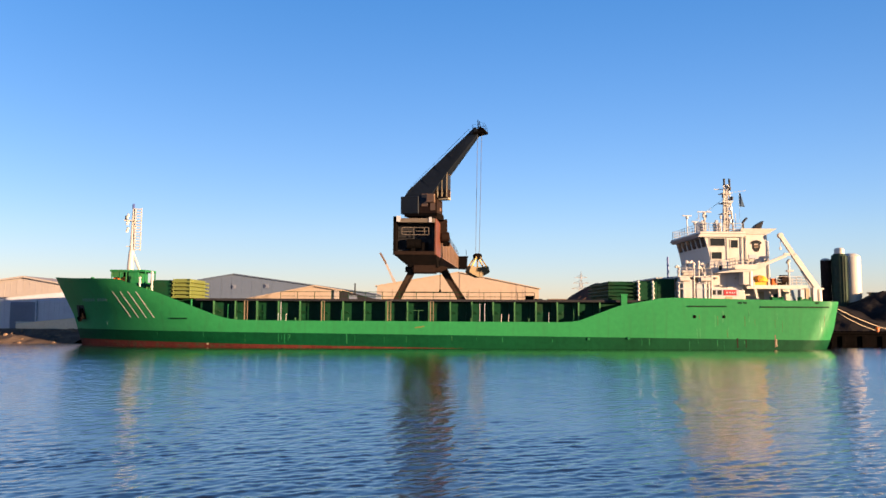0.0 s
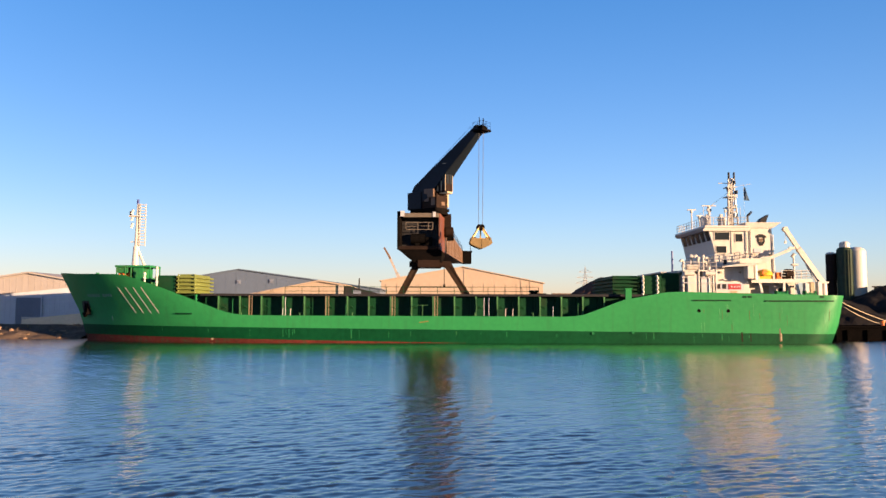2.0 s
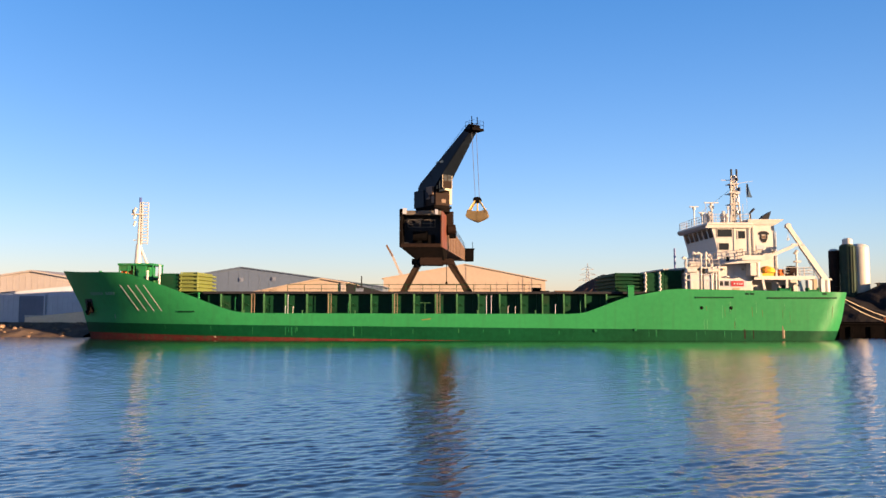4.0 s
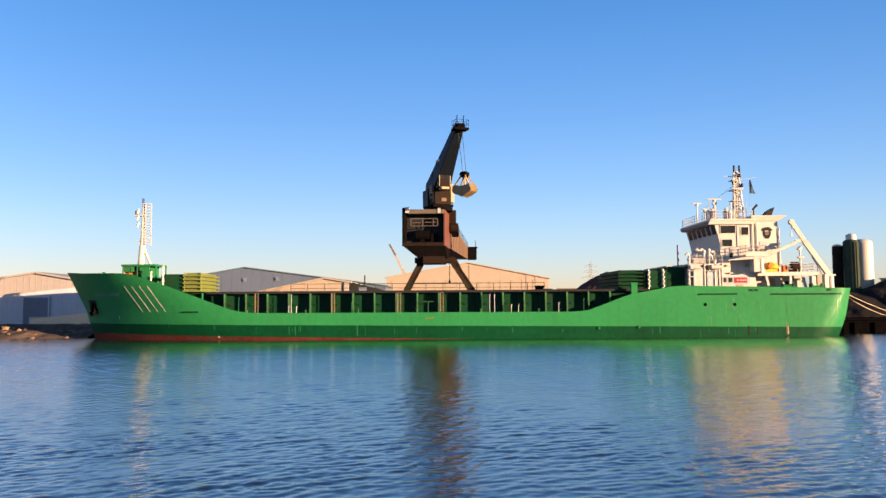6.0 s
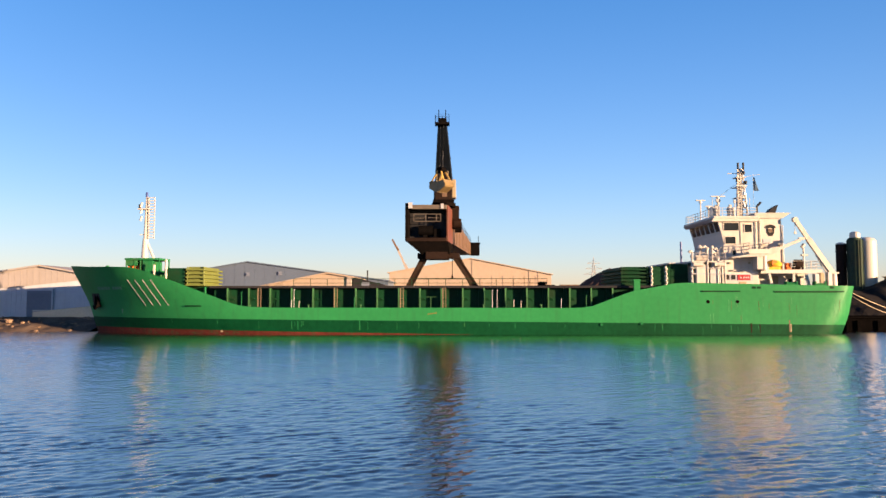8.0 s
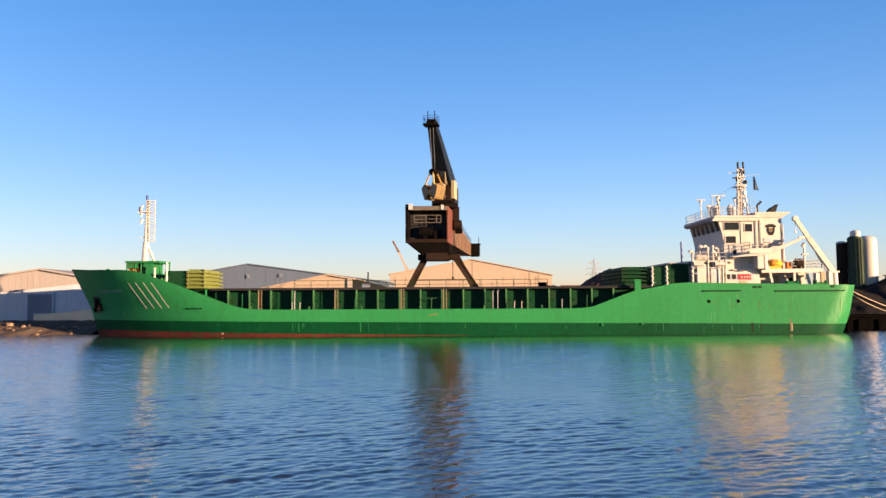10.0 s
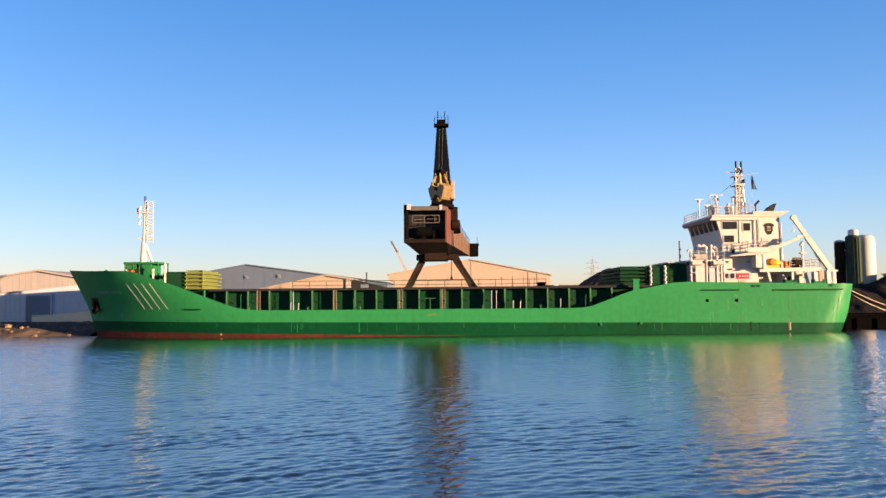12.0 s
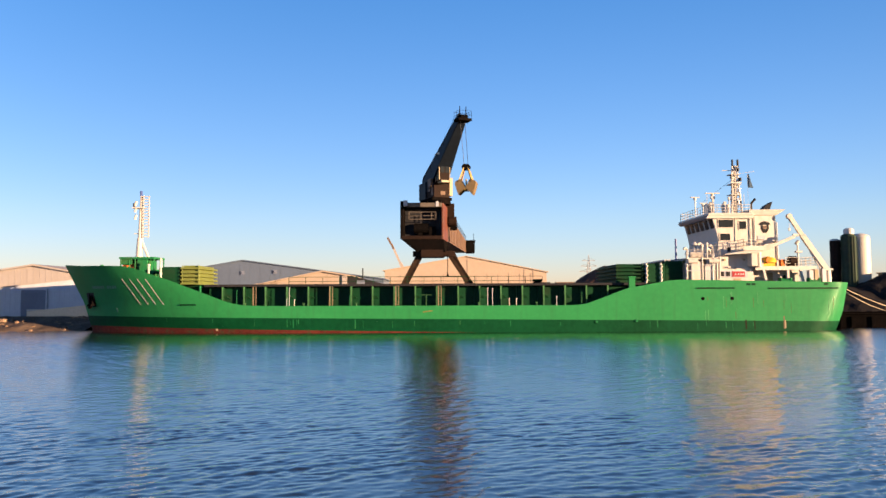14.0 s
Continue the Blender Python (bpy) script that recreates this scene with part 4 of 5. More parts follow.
    part("locker", Shape().box(30.9, 31.9, -6.3, -5.2, 4.85, 7.6), STEEL, ship, bevel=0.06)
    part("raft_cradle", Shape().box(28.8, 32.6, -6.4, -4.6, 8.35, 8.5), WHITE, ship)
    raft = Shape().tube((29.3, -6.0, 8.85), (30.6, -6.0, 8.85), 0.36, n=14)
    raft.smooth = True
    part("life_raft", raft, WHITE, ship, "white life raft canister")
    vent = Shape().tube((30.0, -5.6, 8.5), (30.0, -5.6, 10.0), 0.3, 0.24, n=12).tube((30.0, -5.6, 10.0), (30.0, -5.6, 10.4), 0.48, 0.12, n=12)
    part("mushroom_vent", vent, WHITE, ship, "white mushroom ventilator")
    r = Shape()
    rail(r, [(29.4, -4.5, 8.5), (32.6, -4.5, 8.5)], 1.1, 0.8, 0.04, 3)
    part("platform_rail", r, WHITE, ship)
    part("front_platform", Shape().box(28.5, 32.9, -4.5, 4.5, 8.38, 8.5), WHITE, ship)
    st = Shape()
    for k in range(8):
        st.box(31.2 + k * 0.2, 31.5 + k * 0.2, 5.0 - 10.2, 5.0 - 9.4, 8.6 + k * 0.22, 8.66 + k * 0.22)
    part("stair", st, WHITE, ship)
    for x, y, z, r0 in ((29.0, -5.9, 9.5, 0.13), (30.9, -5.2, 10.1, 0.16), (31.7, -5.8, 9.4, 0.14), (32.3, -5.0, 9.9, 0.12)):
        g = Shape().tube((x, y, 8.5), (x, y, z), r0, n=10).tube((x, y, z), (x - 0.22, y, z + 0.2), r0 * 1.1, n=10).tube((x - 0.22, y, z + 0.2), (x - 0.36, y, z + 0.02), r0 * 1.1, r0 * 1.3, n=10)
        part("gooseneck_vent", g, WHITE, ship, "white gooseneck air vent")
    for x in (28.95, 31.4):
        can = Shape().tube((x, -6.35, 8.1), (x + 1.15, -6.35, 8.1), 0.27, n=14).tube((x + 0.5, -6.35, 8.1), (x + 0.65, -6.35, 8.1), 0.29, n=14)
        can.smooth = True
        part("life_raft", can, WHITE, ship, "white life raft canister")
    r = Shape()
    rail(r, [(28.9, -6.5, 8.5), (32.7, -6.5, 8.5)], 0.9, 0.75, 0.03, 2)
    part("gear_platform_rail", r, WHITE, ship)
    sh = Shape().box(28.8, 32.6, -6.45, -5.0, 6.95, 7.05).box(28.8, 32.6, -6.45, -5.0, 7.62, 7.7)
    part("gear_shelf", sh, PANELGREY, ship, "grey equipment shelf")
    for x in (30.6, 32.0, 32.65):
        part("stanchion", Shape().tube((x, -6.45, 5.5), (x, -6.45, 8.5), 0.07, n=8), WHITE, ship)
    # on the wheelhouse roof
    for x, y, z, w in ((32.3, -4.9, 15.0, 0.3), (32.9, -4.0, 15.6, 0.2), (34.1, -4.6, 15.2, 0.3), (35.0, -3.6, 15.9, 0.2), (33.6, -2.0, 16.2, 0.5)):
        q = Shape().tube((x, y, 13.85), (x, y, z), 0.06, n=8).box(x - w / 2, x + w / 2, y - 0.15, y + 0.15, z - 0.25, z + 0.1)
        part("roof_lamp_post", q, STEEL if w > 0.25 else WHITE, ship, "roof post with a search lamp")
    part("radio_dome", Shape().dome((34.7, -3.9, 14.6), 0.3, 0.5, 12, 4).tube((34.7, -3.9, 13.85), (34.7, -3.9, 14.6), 0.2, n=10), WHITE, ship)
    r = Shape()
    rail(r, [(36.9, near, 13.85), (31.9, near, 13.85), (31.9, -near, 13.85), (36.9, -near, 13.85)], 1.0, 1.0, 0.035, 3)
    part("roof_rail", r, WHITE, ship)
    for x, y, z, w in ((33.5, 4.2, 16.9, 1.2), (34.5, 0.6, 16.95, 1.8), (33.9, 2.4, 15.9, 0.8), (33.2, -2.6, 15.4, 0.5)):
        p = Shape().tube((x, y, 13.85), (x, y, z), 0.08, n=8).tube((x, y, z - 0.3), (x, y, z), 0.2, n=10).box(x - w / 2, x + w / 2, y - 0.1, y + 0.1, z, z + 0.12)
        part("radar_post", p, WHITE, ship, "white post with a radar scanner")
    part("radio_dome", Shape().dome((35.1, -1.5, 14.9), 0.35, 0.6, 12, 4).tube((35.1, -1.5, 13.8), (35.1, -1.5, 14.9), 0.25, n=10), WHITE, ship)
    part("roof_locker", Shape().box(33.5, 34.3, -0.6, 1.0, 13.85, 15.6), STEEL, ship)
    for x in (36.9, 35.6, 32.4):
        part("whip_antenna", Shape().tube((x, -3.4, 13.85), (x, -3.4, 16.3), 0.035, n=5), WHITE, ship)
    # signal mast
    mx, my = 36.05, -2.5
    m = Shape()
    for dx, dy in ((-0.55, -0.5), (0.75, -0.5), (0.1, 0.7)):
        m.tube((mx + dx, my + dy, 13.85), (mx + dx * 0.45, my + dy * 0.45, 19.9), 0.13, 0.09, n=8)
    z = 14.4
    k = 0
    while z < 19.6:
        f0, f1 = 1 - (z - 13.85) * 0.09, 1 - (z - 13.0) * 0.09
        m.beam((mx - 0.55 * f0, my - 0.5 * f0, z), (mx + 0.75 * f1, my - 0.5 * f1, z + 0.75), 0.08, 0.08)
        m.box(mx - 0.55 * f0, mx + 0.75 * f0, my - 0.5 * f0 - 0.05, my - 0.5 * f0 + 0.05, z - 0.05, z + 0.05)
        z += 0.75
    for zz, w in ((16.3, 0.8), (17.6, 0.85), (18.8, 0.75)):
        m.box(mx - w * 0.9, mx + w * 0.8, my - 0.6, my + 0.5, zz, zz + 0.08)
    m.tube((mx - 1.4, my, 19.4), (mx + 0.1, my, 19.4), 0.05, n=5)
    m.tube((mx, my, 18.9), (mx + 2.6, my, 19.3), 0.02, n=5)
    m.box(mx - 0.5, mx - 0.42, my - 0.75, my - 0.68, 13.85, 19.3).box(mx - 0.12, mx - 0.04, my - 0.75, my - 0.68, 13.85, 19.3)
    zz = 14.1
    while zz < 19.2:
        m.box(mx - 0.5, mx - 0.05, my - 0.74, my - 0.69, zz, zz + 0.06)
        zz += 0.33
    m.tube((mx + 0.15, my, 13.85), (mx + 0.2, my, 20.0), 0.24, 0.16, n=10)
    mast = part("signal_mast", m, WHITE, ship, "white lattice signal mast")
    for x, z in ((-0.5, 15.6), (0.35, 15.2), (0.4, 16.7), (-0.3, 17.2), (0.6, 18.0), (-0.45, 18.3), (0.35, 19.2)):
        part("mast_lamp", Shape().tube((mx + x, my - 0.55, z), (mx + x, my - 0.55, z + 0.42), 0.17, n=8), STEEL if z < 17 else BLACK, mast)
    for dx in (-0.1, 0.55):
        part("mast_lamp", Shape().tube((mx + dx, my, 19.8), (mx + dx, my, 20.75), 0.13, n=8), BLACK, mast)
    part("radar_scanner", Shape().box(mx - 0.7, mx + 0.6, my - 0.95, my - 0.8, 17.7, 17.85), WHITE, mast)
    fl2 = Shape()
    rows = []
    for j in range(9):
        w = 0.12 + 0.075 * j
        rows.append([(mx + 1.72 + w * i / 3, my + 0.08 * math.sin(i * 1.6 + j * 0.5), 18.95 - j * 0.21) for i in range(4)])
    fl2.grid(rows)
    fl2.grid([[(x, y + 0.02, z) for x, y, z in row] for row in rows])
    part("flag", fl2, FLAGCLOTH, ship, "dark hanging flag")
    part("halyard", Shape().tube((mx + 1.72, my, 13.9), (mx + 1.72, my, 19.3), 0.015, n=4).tube((mx - 0.3, my, 18.2), (32.2, my, 15.5), 0.02, n=4), STEEL, ship)
    # bulwark post by the after end of the hold
    g = Shape().box(21.85, 22.55, -7.15, -6.75, 4.6, 6.25).box(21.78, 22.62, -7.2, -6.7, 6.22, 6.34)
    part("gangway_post", g, HULL, ship)


accommodation()


def mooring_line(p, q, sag):
    s = Shape()
    pts = []
    for i in range(13):
        t = i / 12
        c = Vector(p).lerp(Vector(q), t)
        c.z -= sag * 4 * t * (1 - t)
        pts.append(c)
    for a, b in zip(pts, pts[1:]):
        s.tube(a, b, 0.042, n=6)
    s.smooth = True
    solid("mooring_line", s, ROPE, "pale mooring rope from the ship to the quay", "rope", "mooring lines")


mooring_line((47.2, 90.0, 5.0), (60.0, 99.6, 2.0), 0.25)
mooring_line((47.25, 90.6, 4.9), (58.0, 99.6, 2.0), 0.35)
for x in (58.0, 60.0):
    solid("quay_bollard", Shape().tube((0, 0, 0), (0, 0, 0.4), 0.18, n=10).tube((0, 0, 0.4), (0, 0, 0.6), 0.3, 0.26, n=10), ORANGEGEAR, "orange painted mooring bollard on the quay", "bollard", "quay bollards", at=pose(x, 99.7, 1.85))


# ---- the crane on the quay ----
SLEW = (-0.15, 108.0, 17.6)
JIB_BACK, JIB_UP = 2.0, 2.0
ALONG = 0.107


def gx(y, x):
    """x of the girder's line, which runs inland a little askew, at depth y."""
    return x + (y - 105) * ALONG


def girder_piece(s, x0, x1, y0, y1, z0, z1):
    return s.hexa([(gx(y0, x0), y0, z0), (gx(y0, x1), y0, z0), (gx(y1, x1), y1, z0), (gx(y1, x0), y1, z0)],
                  [(gx(y0, x0), y0, z1), (gx(y0, x1), y0, z1), (gx(y1, x1), y1, z1), (gx(y1, x0), y1, z1)])


def soffit(y):
    return 12.1 + 0.6 * (y - 107) / 43


def crown(y):
    return 16.6 - 1.7 * (y - 107) / 43


def haunched(x0, x1, y0, y1):
    """The girder's box, which grows shallower inland."""
    plan = [(gx(y, x), y) for y, x in ((y0, x0), (y0, x1), (y1, x1), (y1, x0))]
    return Shape().hexa([(x, y, soffit(y)) for x, y in plan], [(x, y, crown(y)) for x, y in plan])


def gantry():
    c = thing("portal_gantry", "rusty dark steel portal bridge on splayed legs at the quay", "crane")
    P = girder_piece
    part("end_plate", P(Shape(), -5.45, -5.0, 105, 107, 12.0, 17.3), CRANE_DARK, c, "black end post of the girder", bevel=0.04)
    part("side_plate", P(Shape(), 0.25, 0.5, 105, 111, 12.0, 17.0), ORANGE, c, "faded orange side plate", bevel=0.03)
    part("girder", haunched(-4.6, 0.42, 107, 150), TANSTEEL, c, "weathered tan plate girder that grows shallower inland")
    for i in range(14):
        y = 111.5 + i * 2.8
        part("girder_rib", P(Shape(), 0.42, 0.52, y, y + 0.15, soffit(y) + 0.1, crown(y) - 0.1), TANSTEEL, c)
    part("top_beam", P(Shape(), -4.6, 0.3, 104.9, 105.6, 16.45, 17.05), BEAMGREY, c, "dusty grey top beam", bevel=0.05)
    part("deck_plate", P(Shape(), -5.2, 0.45, 105.6, 118, 16.75, 17.08), CRANE_DARK, c)
    part("corner_lamp", Shape().box(-5.0, -4.45, 104.8, 105.3, 16.55, 17.35), PANELGREY, c, "pale corner bracket")
    part("corner_lamp", Shape().box(-0.55, -0.15, 104.8, 105.3, 16.5, 17.2), PANELGREY, c)
    part("back_wall", P(Shape(), -5.0, 0.25, 106.6, 107.05, 12.1, 16.6), BLACK, c, "black open machinery bay")
    part("sill", P(Shape(), -5.3, 0.25, 104.95, 105.5, 12.0, 12.5), CRANE_BROWN, c, bevel=0.04)
    r = Shape()
    for z in (14.75, 15.75):
        r.box(-4.3, -0.5, 105.2, 105.3, z, z + 0.08)
    for x in (-4.3, -2.65, -1.2, -0.6):
        r.box(x, x + 0.09, 105.2, 105.3, 14.75, 15.8)
    r.box(-4.1, -2.8, 105.25, 105.3, 15.2, 15.28).box(-2.3, -0.8, 105.25, 105.3, 15.25, 15.33)
    part("bay_railing", r, BEAMGREY, c, "grey railing across the open bay")
    mach = Shape().tube((-3.6, 106.2, 13.6), (-1.6, 106.2, 13.6), 0.7, n=14).box(-3.0, -2.4, 105.9, 106.5, 12.5, 14.2).box(-1.5, -0.6, 105.8, 106.5, 12.5, 13.8)
    part("winch", mach, CRANE_DARK, c, "dark rusty winch drum")
    under = Shape()
    under.hexa([(-3.2, 105.6, 10.3), (0.7, 105.6, 10.3), (gx(111, 0.3), 111, 10.3), (gx(111, -3.2), 111, 10.3)], [(-5.3, 105, 12.0), (0.45, 105, 12.0), (gx(112, 0.45), 112, 12.0), (gx(112, -5.0), 112, 12.0)])
    part("bottom_housing", under, CRANE_DARK, c, "dark chamfered underside")
    belly = Shape().tube((-2.9, 106.2, 10.0), (0.6, 106.2, 10.0), 0.55, n=12).box(-2.6, 0.4, 105.4, 107.0, 9.6, 10.6)
    part("travel_gear", belly, CRANE_BROWN, c)
    part("cross_beam", Shape().box(-3.8, 2.0, 106.7, 107.7, 9.7, 10.5), CRANE_BROWN, c, bevel=0.06)
    for a, b in (((-2.55, 107.2, 10.4), (-7.3, 107.2, QUAY_Z)), ((1.2, 107.2, 10.4), (7.1, 107.2, QUAY_Z)), ((2.2, 145, 12.6), (7.8, 145, QUAY_Z))):
        leg = Shape()
        leg.beam(a, b, 0.75, 0.85)
        leg.beam(Vector(a) + Vector((-0.42, -0.4, 0)), Vector(b) + Vector((-0.42, -0.4, 0)), 0.12, 0.2)
        leg.beam(Vector(a) + Vector((0.42, -0.4, 0)), Vector(b) + Vector((0.42, -0.4, 0)), 0.12, 0.2)
        part("leg", leg, LEGRUST, c)
        part("foot", Shape().box(b[0] - 0.9, b[0] + 0.9, b[1] - 0.6, b[1] + 0.6, QUAY_Z, QUAY_Z + 0.6), LEGRUST, c)
    t = Shape().box(-4.6, 3.4, 107.0, 107.3, 6.85, 7.0)
    part("tie_rail", t, CRANE_BROWN, c)
    part("hanging_chain", Shape().tube((1.05, 106.4, 10.0), (1.05, 106.4, 7.0), 0.05, n=5).box(0.9, 1.2, 106.3, 106.5, 6.9, 7.3), CRANE_DARK, c)
    h = Shape().box(0.9, 2.1, 110.5, 113.5, 14.4, 17.6).tube((1.2, 110.6, 15.0), (2.4, 110.6, 15.0), 0.7, n=14)
    part("cable_housing", h, CRANE_BROWN, c, "brown cable drum housing", bevel=0.06)
    h = Shape().box(1.5, 2.5, 111.5, 113, 13.9, 15.4)
    part("cable_drum", h, CRANE_DARK, c, bevel=0.05)
    e = Shape().box(5.05, 6.7, 147.5, 150.3, 12.6, 14.9)
    e.box(4.9, 6.85, 147.3, 150.5, 14.75, 15.0).tube((6.5, 148, 14.9), (6.5, 148, 16.3), 0.06, n=5)
    part("end_cabin", e, CRANE_DARK, c, bevel=0.05)
    rr = Shape()
    rail(rr, [(gx(118, 0.3), 118, crown(118)), (gx(149, 0.3), 149, crown(149))], 1.0, 3.0, 0.04, 2)
    part("girder_railing", rr, CRANE_BROWN, c)
    part("slew_ring", Shape().tube((SLEW[0], SLEW[1], 17.08), (SLEW[0], SLEW[1], SLEW[2]), 1.7, n=24), CRANE_DARK, c)
    return c


gantry()


def slewing_crane():
    """Points towards -y at rest; the jib's hinge lies behind the middle."""
    c = thing("slewing_crane", "dark grey slewing jib crane standing on the portal bridge", "crane", at=pose(*SLEW))
    t = Shape().box(-1.5, 1.5, -1.3, 3.6, 0.0, 0.4)
    part("turntable", t, CRANE_DARK, c, bevel=0.05)
    b = Shape().box(-1.45, 1.45, 1.5, 4.2, 0.4, 2.9)
    part("tail_house", b, CRANE_JIB, c, "dark grey counterweight house", bevel=0.08)
    m = Shape().box(-1.2, 1.2, -1.2, 1.5, 0.4, 2.4)
    m.box(-0.9, 0.9, -0.9, 1.2, 2.4, 3.6)
    part("machinery", m, CRANE_BROWN, c, "rust red machinery block", bevel=0.06)
    w = Shape().box(-1.24, -1.2, -0.9, -0.2, 0.8, 2.2).box(-1.26, -1.2, 0.2, 1.1, 1.4, 3.2).box(-0.2, 0.5, -1.25, -1.2, 0.8, 1.3)
    part("machinery_panel", w, TANSTEEL, c, "tan weathered cover panels")
    part("side_motor", Shape().box(1.2, 1.75, -1.0, 1.1, 0.7, 3.3), CREAM, c, "pale machinery cover", bevel=0.06)
    part("side_motor", Shape().box(-1.55, -1.2, -0.9, 0.3, 1.9, 3.1), TANSTEEL, c, "tan machinery cover", bevel=0.06)
    cab = Shape().box(-0.85, 0.65, -2.55, -1.0, 2.6, 6.4)
    cabin = part("cab", cab, CRANE_BROWN, c, "driver's cab with pale frames", bevel=0.06)
    part("cab_roof", Shape().box(-0.95, 0.75, -2.7, -0.95, 6.2, 6.55), CREAM, cabin)
    part("cab_floor", Shape().box(-0.6, 0.5, -2.65, -1.2, 2.35, 2.65), CREAM, cabin)
    for x in (-0.72, -0.02):
        part("window", Shape().box(x, x + 0.55, -2.6, -2.56, 3.7, 5.8), GLASS, cabin)
    for x in (-0.9, 0.66):
        for y in (-2.4, -1.75):
            part("window", Shape().box(x, x + 0.04, y, y + 0.55, 3.7, 5.8), GLASS, cabin)
        for y in (-2.55, -1.85, -1.2):
            part("window_post", Shape().box(x - 0.03, x + 0.05, y, y + 0.12, 2.7, 6.2), CREAM, cabin)
    j = Shape()
    prof = [(-0.5, 1.85, 1.25), (0.4, 2.02, 1.3), (13.4, 0.78, 0.55)]
    lowp = [(-0.5, -0.6, 1.25), (1.2, -1.15, 1.3), (5.5, -0.68, 1.05), (13.2, -0.25, 0.55)]
    side = [(-s, h) for s, h, _ in prof] + [(-s, h) for s, h, _ in reversed(lowp)]
    half = [w for _, _, w in prof] + [w for _, _, w in reversed(lowp)]
    j.hexa([(-w, y, z) for (y, z), w in zip(side, half)], [(w, y, z) for (y, z), w in zip(side, half)])
    jib = part("jib", j, CRANE_JIB, c, "tapering black box jib", at=pose(0, JIB_BACK, JIB_UP), bevel=0.05)
    for s in (3.0, 5.5, 8.0, 10.5):
        top, low, w = 1.94 - 0.099 * s, -1.15 + 0.075 * max(0, s - 2), 1.33 - 0.058 * s
        part("stiffener", Shape().box(-w - 0.012, w + 0.012, -s - 0.04, -s + 0.04, low + 0.3, top), CRANE_JIB, jib)
    rr = Shape()
    for x in (-0.5, 0.5):
        rr.tube((x, -1, 2.4), (x, -12.6, 1.25), 0.02, n=5)
        for s in (1, 3.3, 5.6, 7.9, 10.2, 12.5):
            rr.tube((x, -s, 1.94 - 0.099 * s), (x, -s, 2.5 - 0.099 * s), 0.02, n=5)
    part("jib_handrail", rr, CRANE_JIB, jib)
    part("head_sheave", Shape().tube((-0.5, -13.5, -0.2), (0.5, -13.5, -0.2), 0.5, n=16), CRANE_DARK, jib)
    # level platform at the tip, tilted against the jib's usual rise
    head = Shape()
    head.box(-0.95, 0.95, -0.85, 0.85, 0.0, 0.3).box(-0.5, 0.5, -0.45, 0.45, 0.3, 0.8)
    tip = part("tip_platform", head, CRANE_DARK, jib, "railed platform at the jib head", at=pose(0, -13.15, -0.4, 38))
    r = Shape()
    rail(r, [(-0.9, -0.8, 0.3), (0.9, -0.8, 0.3), (0.9, 0.8, 0.3), (-0.9, 0.8, 0.3), (-0.9, -0.8, 0.3)], 1.0, 0.9, 0.022, 2)
    for x in (-0.45, 0.45):
        r.tube((x, 0, 0.9), (x, 0, 2.0), 0.06, n=6)
    part("platform_railing", r, CRANE_DARK, jib, at=pose(0, -13.15, -0.4, 38))
    return c, jib


crane, jib = slewing_crane()


def clamshell_grab():
    """Hangs from the top of its head block; the shells swing on their pin."""
    g = thing("clamshell_grab", "worn yellow clamshell grab hanging on wire ropes", "grab", at=pose(6.2, 105.7, 12.3))
    head = Shape().box(-0.34, 0.34, -0.4, 0.4, -0.75, 0.0).tube((-0.25, -0.45, -0.35), (-0.25, 0.45, -0.35), 0.32, n=12).tube((0.25, -0.45, -0.35), (0.25, 0.45, -0.35), 0.32, n=12)
    part("head_block", head, CRANE_DARK, g, "dark sheave block", bevel=0.04)
    mid = Shape().box(-0.3, 0.3, -0.7, 0.7, -2.25, -1.8).tube((0, -0.85, -2.05), (0, 0.85, -2.05), 0.16, n=10).box(-0.1, 0.1, -0.1, 0.1, -1.8, -0.7)
    block = part("lower_block", mid, GRABPAINT, g, bevel=0.04)
    shells, rods = [], []
    for side in (-1, 1):
        # outline from the hinge side round the scoop to the outer corner, about the outer corner
        skin = [(-1.24, 0.05), (-1.26, -0.45), (-1.24, -1.12), (-1.02, -1.18), (-0.5, -0.98), (0.16, -0.66), (0.28, -0.42), (0.02, 0.22), (-0.5, 0.16)]
        skin = [(x * -side * -1, z) for x, z in skin]
        s = Shape()
        ends = skin if side > 0 else skin[::-1]
        s.hexa([(x, 0.9, z) for x, z in ends], [(x, 0.84, z) for x, z in ends])
        s.hexa([(x, -0.84, z) for x, z in ends], [(x, -0.9, z) for x, z in ends])
        back = [(x, z) for x, z in skin[2:]]
        inner = [(x + (-0.06 * side), z + 0.05) for x, z in back]
        s.grid([[(x, y, z) for x, z in back] for y in (-0.9, 0.9)])
        s.grid([[(x, y, z) for x, z in inner] for y in (-0.9, 0.9)])
        lipx = skin[2][0]
        s.box(min(lipx, lipx + 0.12 * side), max(lipx, lipx + 0.12 * side), -0.95, 0.95, -1.24, -1.06)
        s.box(-0.12, 0.12, -0.98, 0.98, -0.12, 0.14)
        sh = part("shell", s, SHELLPAINT, g, "scraped steel grab shell", at=pose(1.28 * side, 0, -1.95))
        shells.append(sh)
        for y in (-0.8, 0.8):
            rod = part("push_rod", Shape().beam((0, 0, 0), (1.02 * side, y * 0.55, -1.5), 0.15, 0.18), GRABPAINT, g, "yellow push rod", at=pose(0.26 * side, y * 0.45, -0.45))
            rods.append((rod, side, y))
    g.scale = (0.96, 0.9, 1.04)
    return g, shells, rods, block


grab, shells, push_rods, lower_block = clamshell_grab()


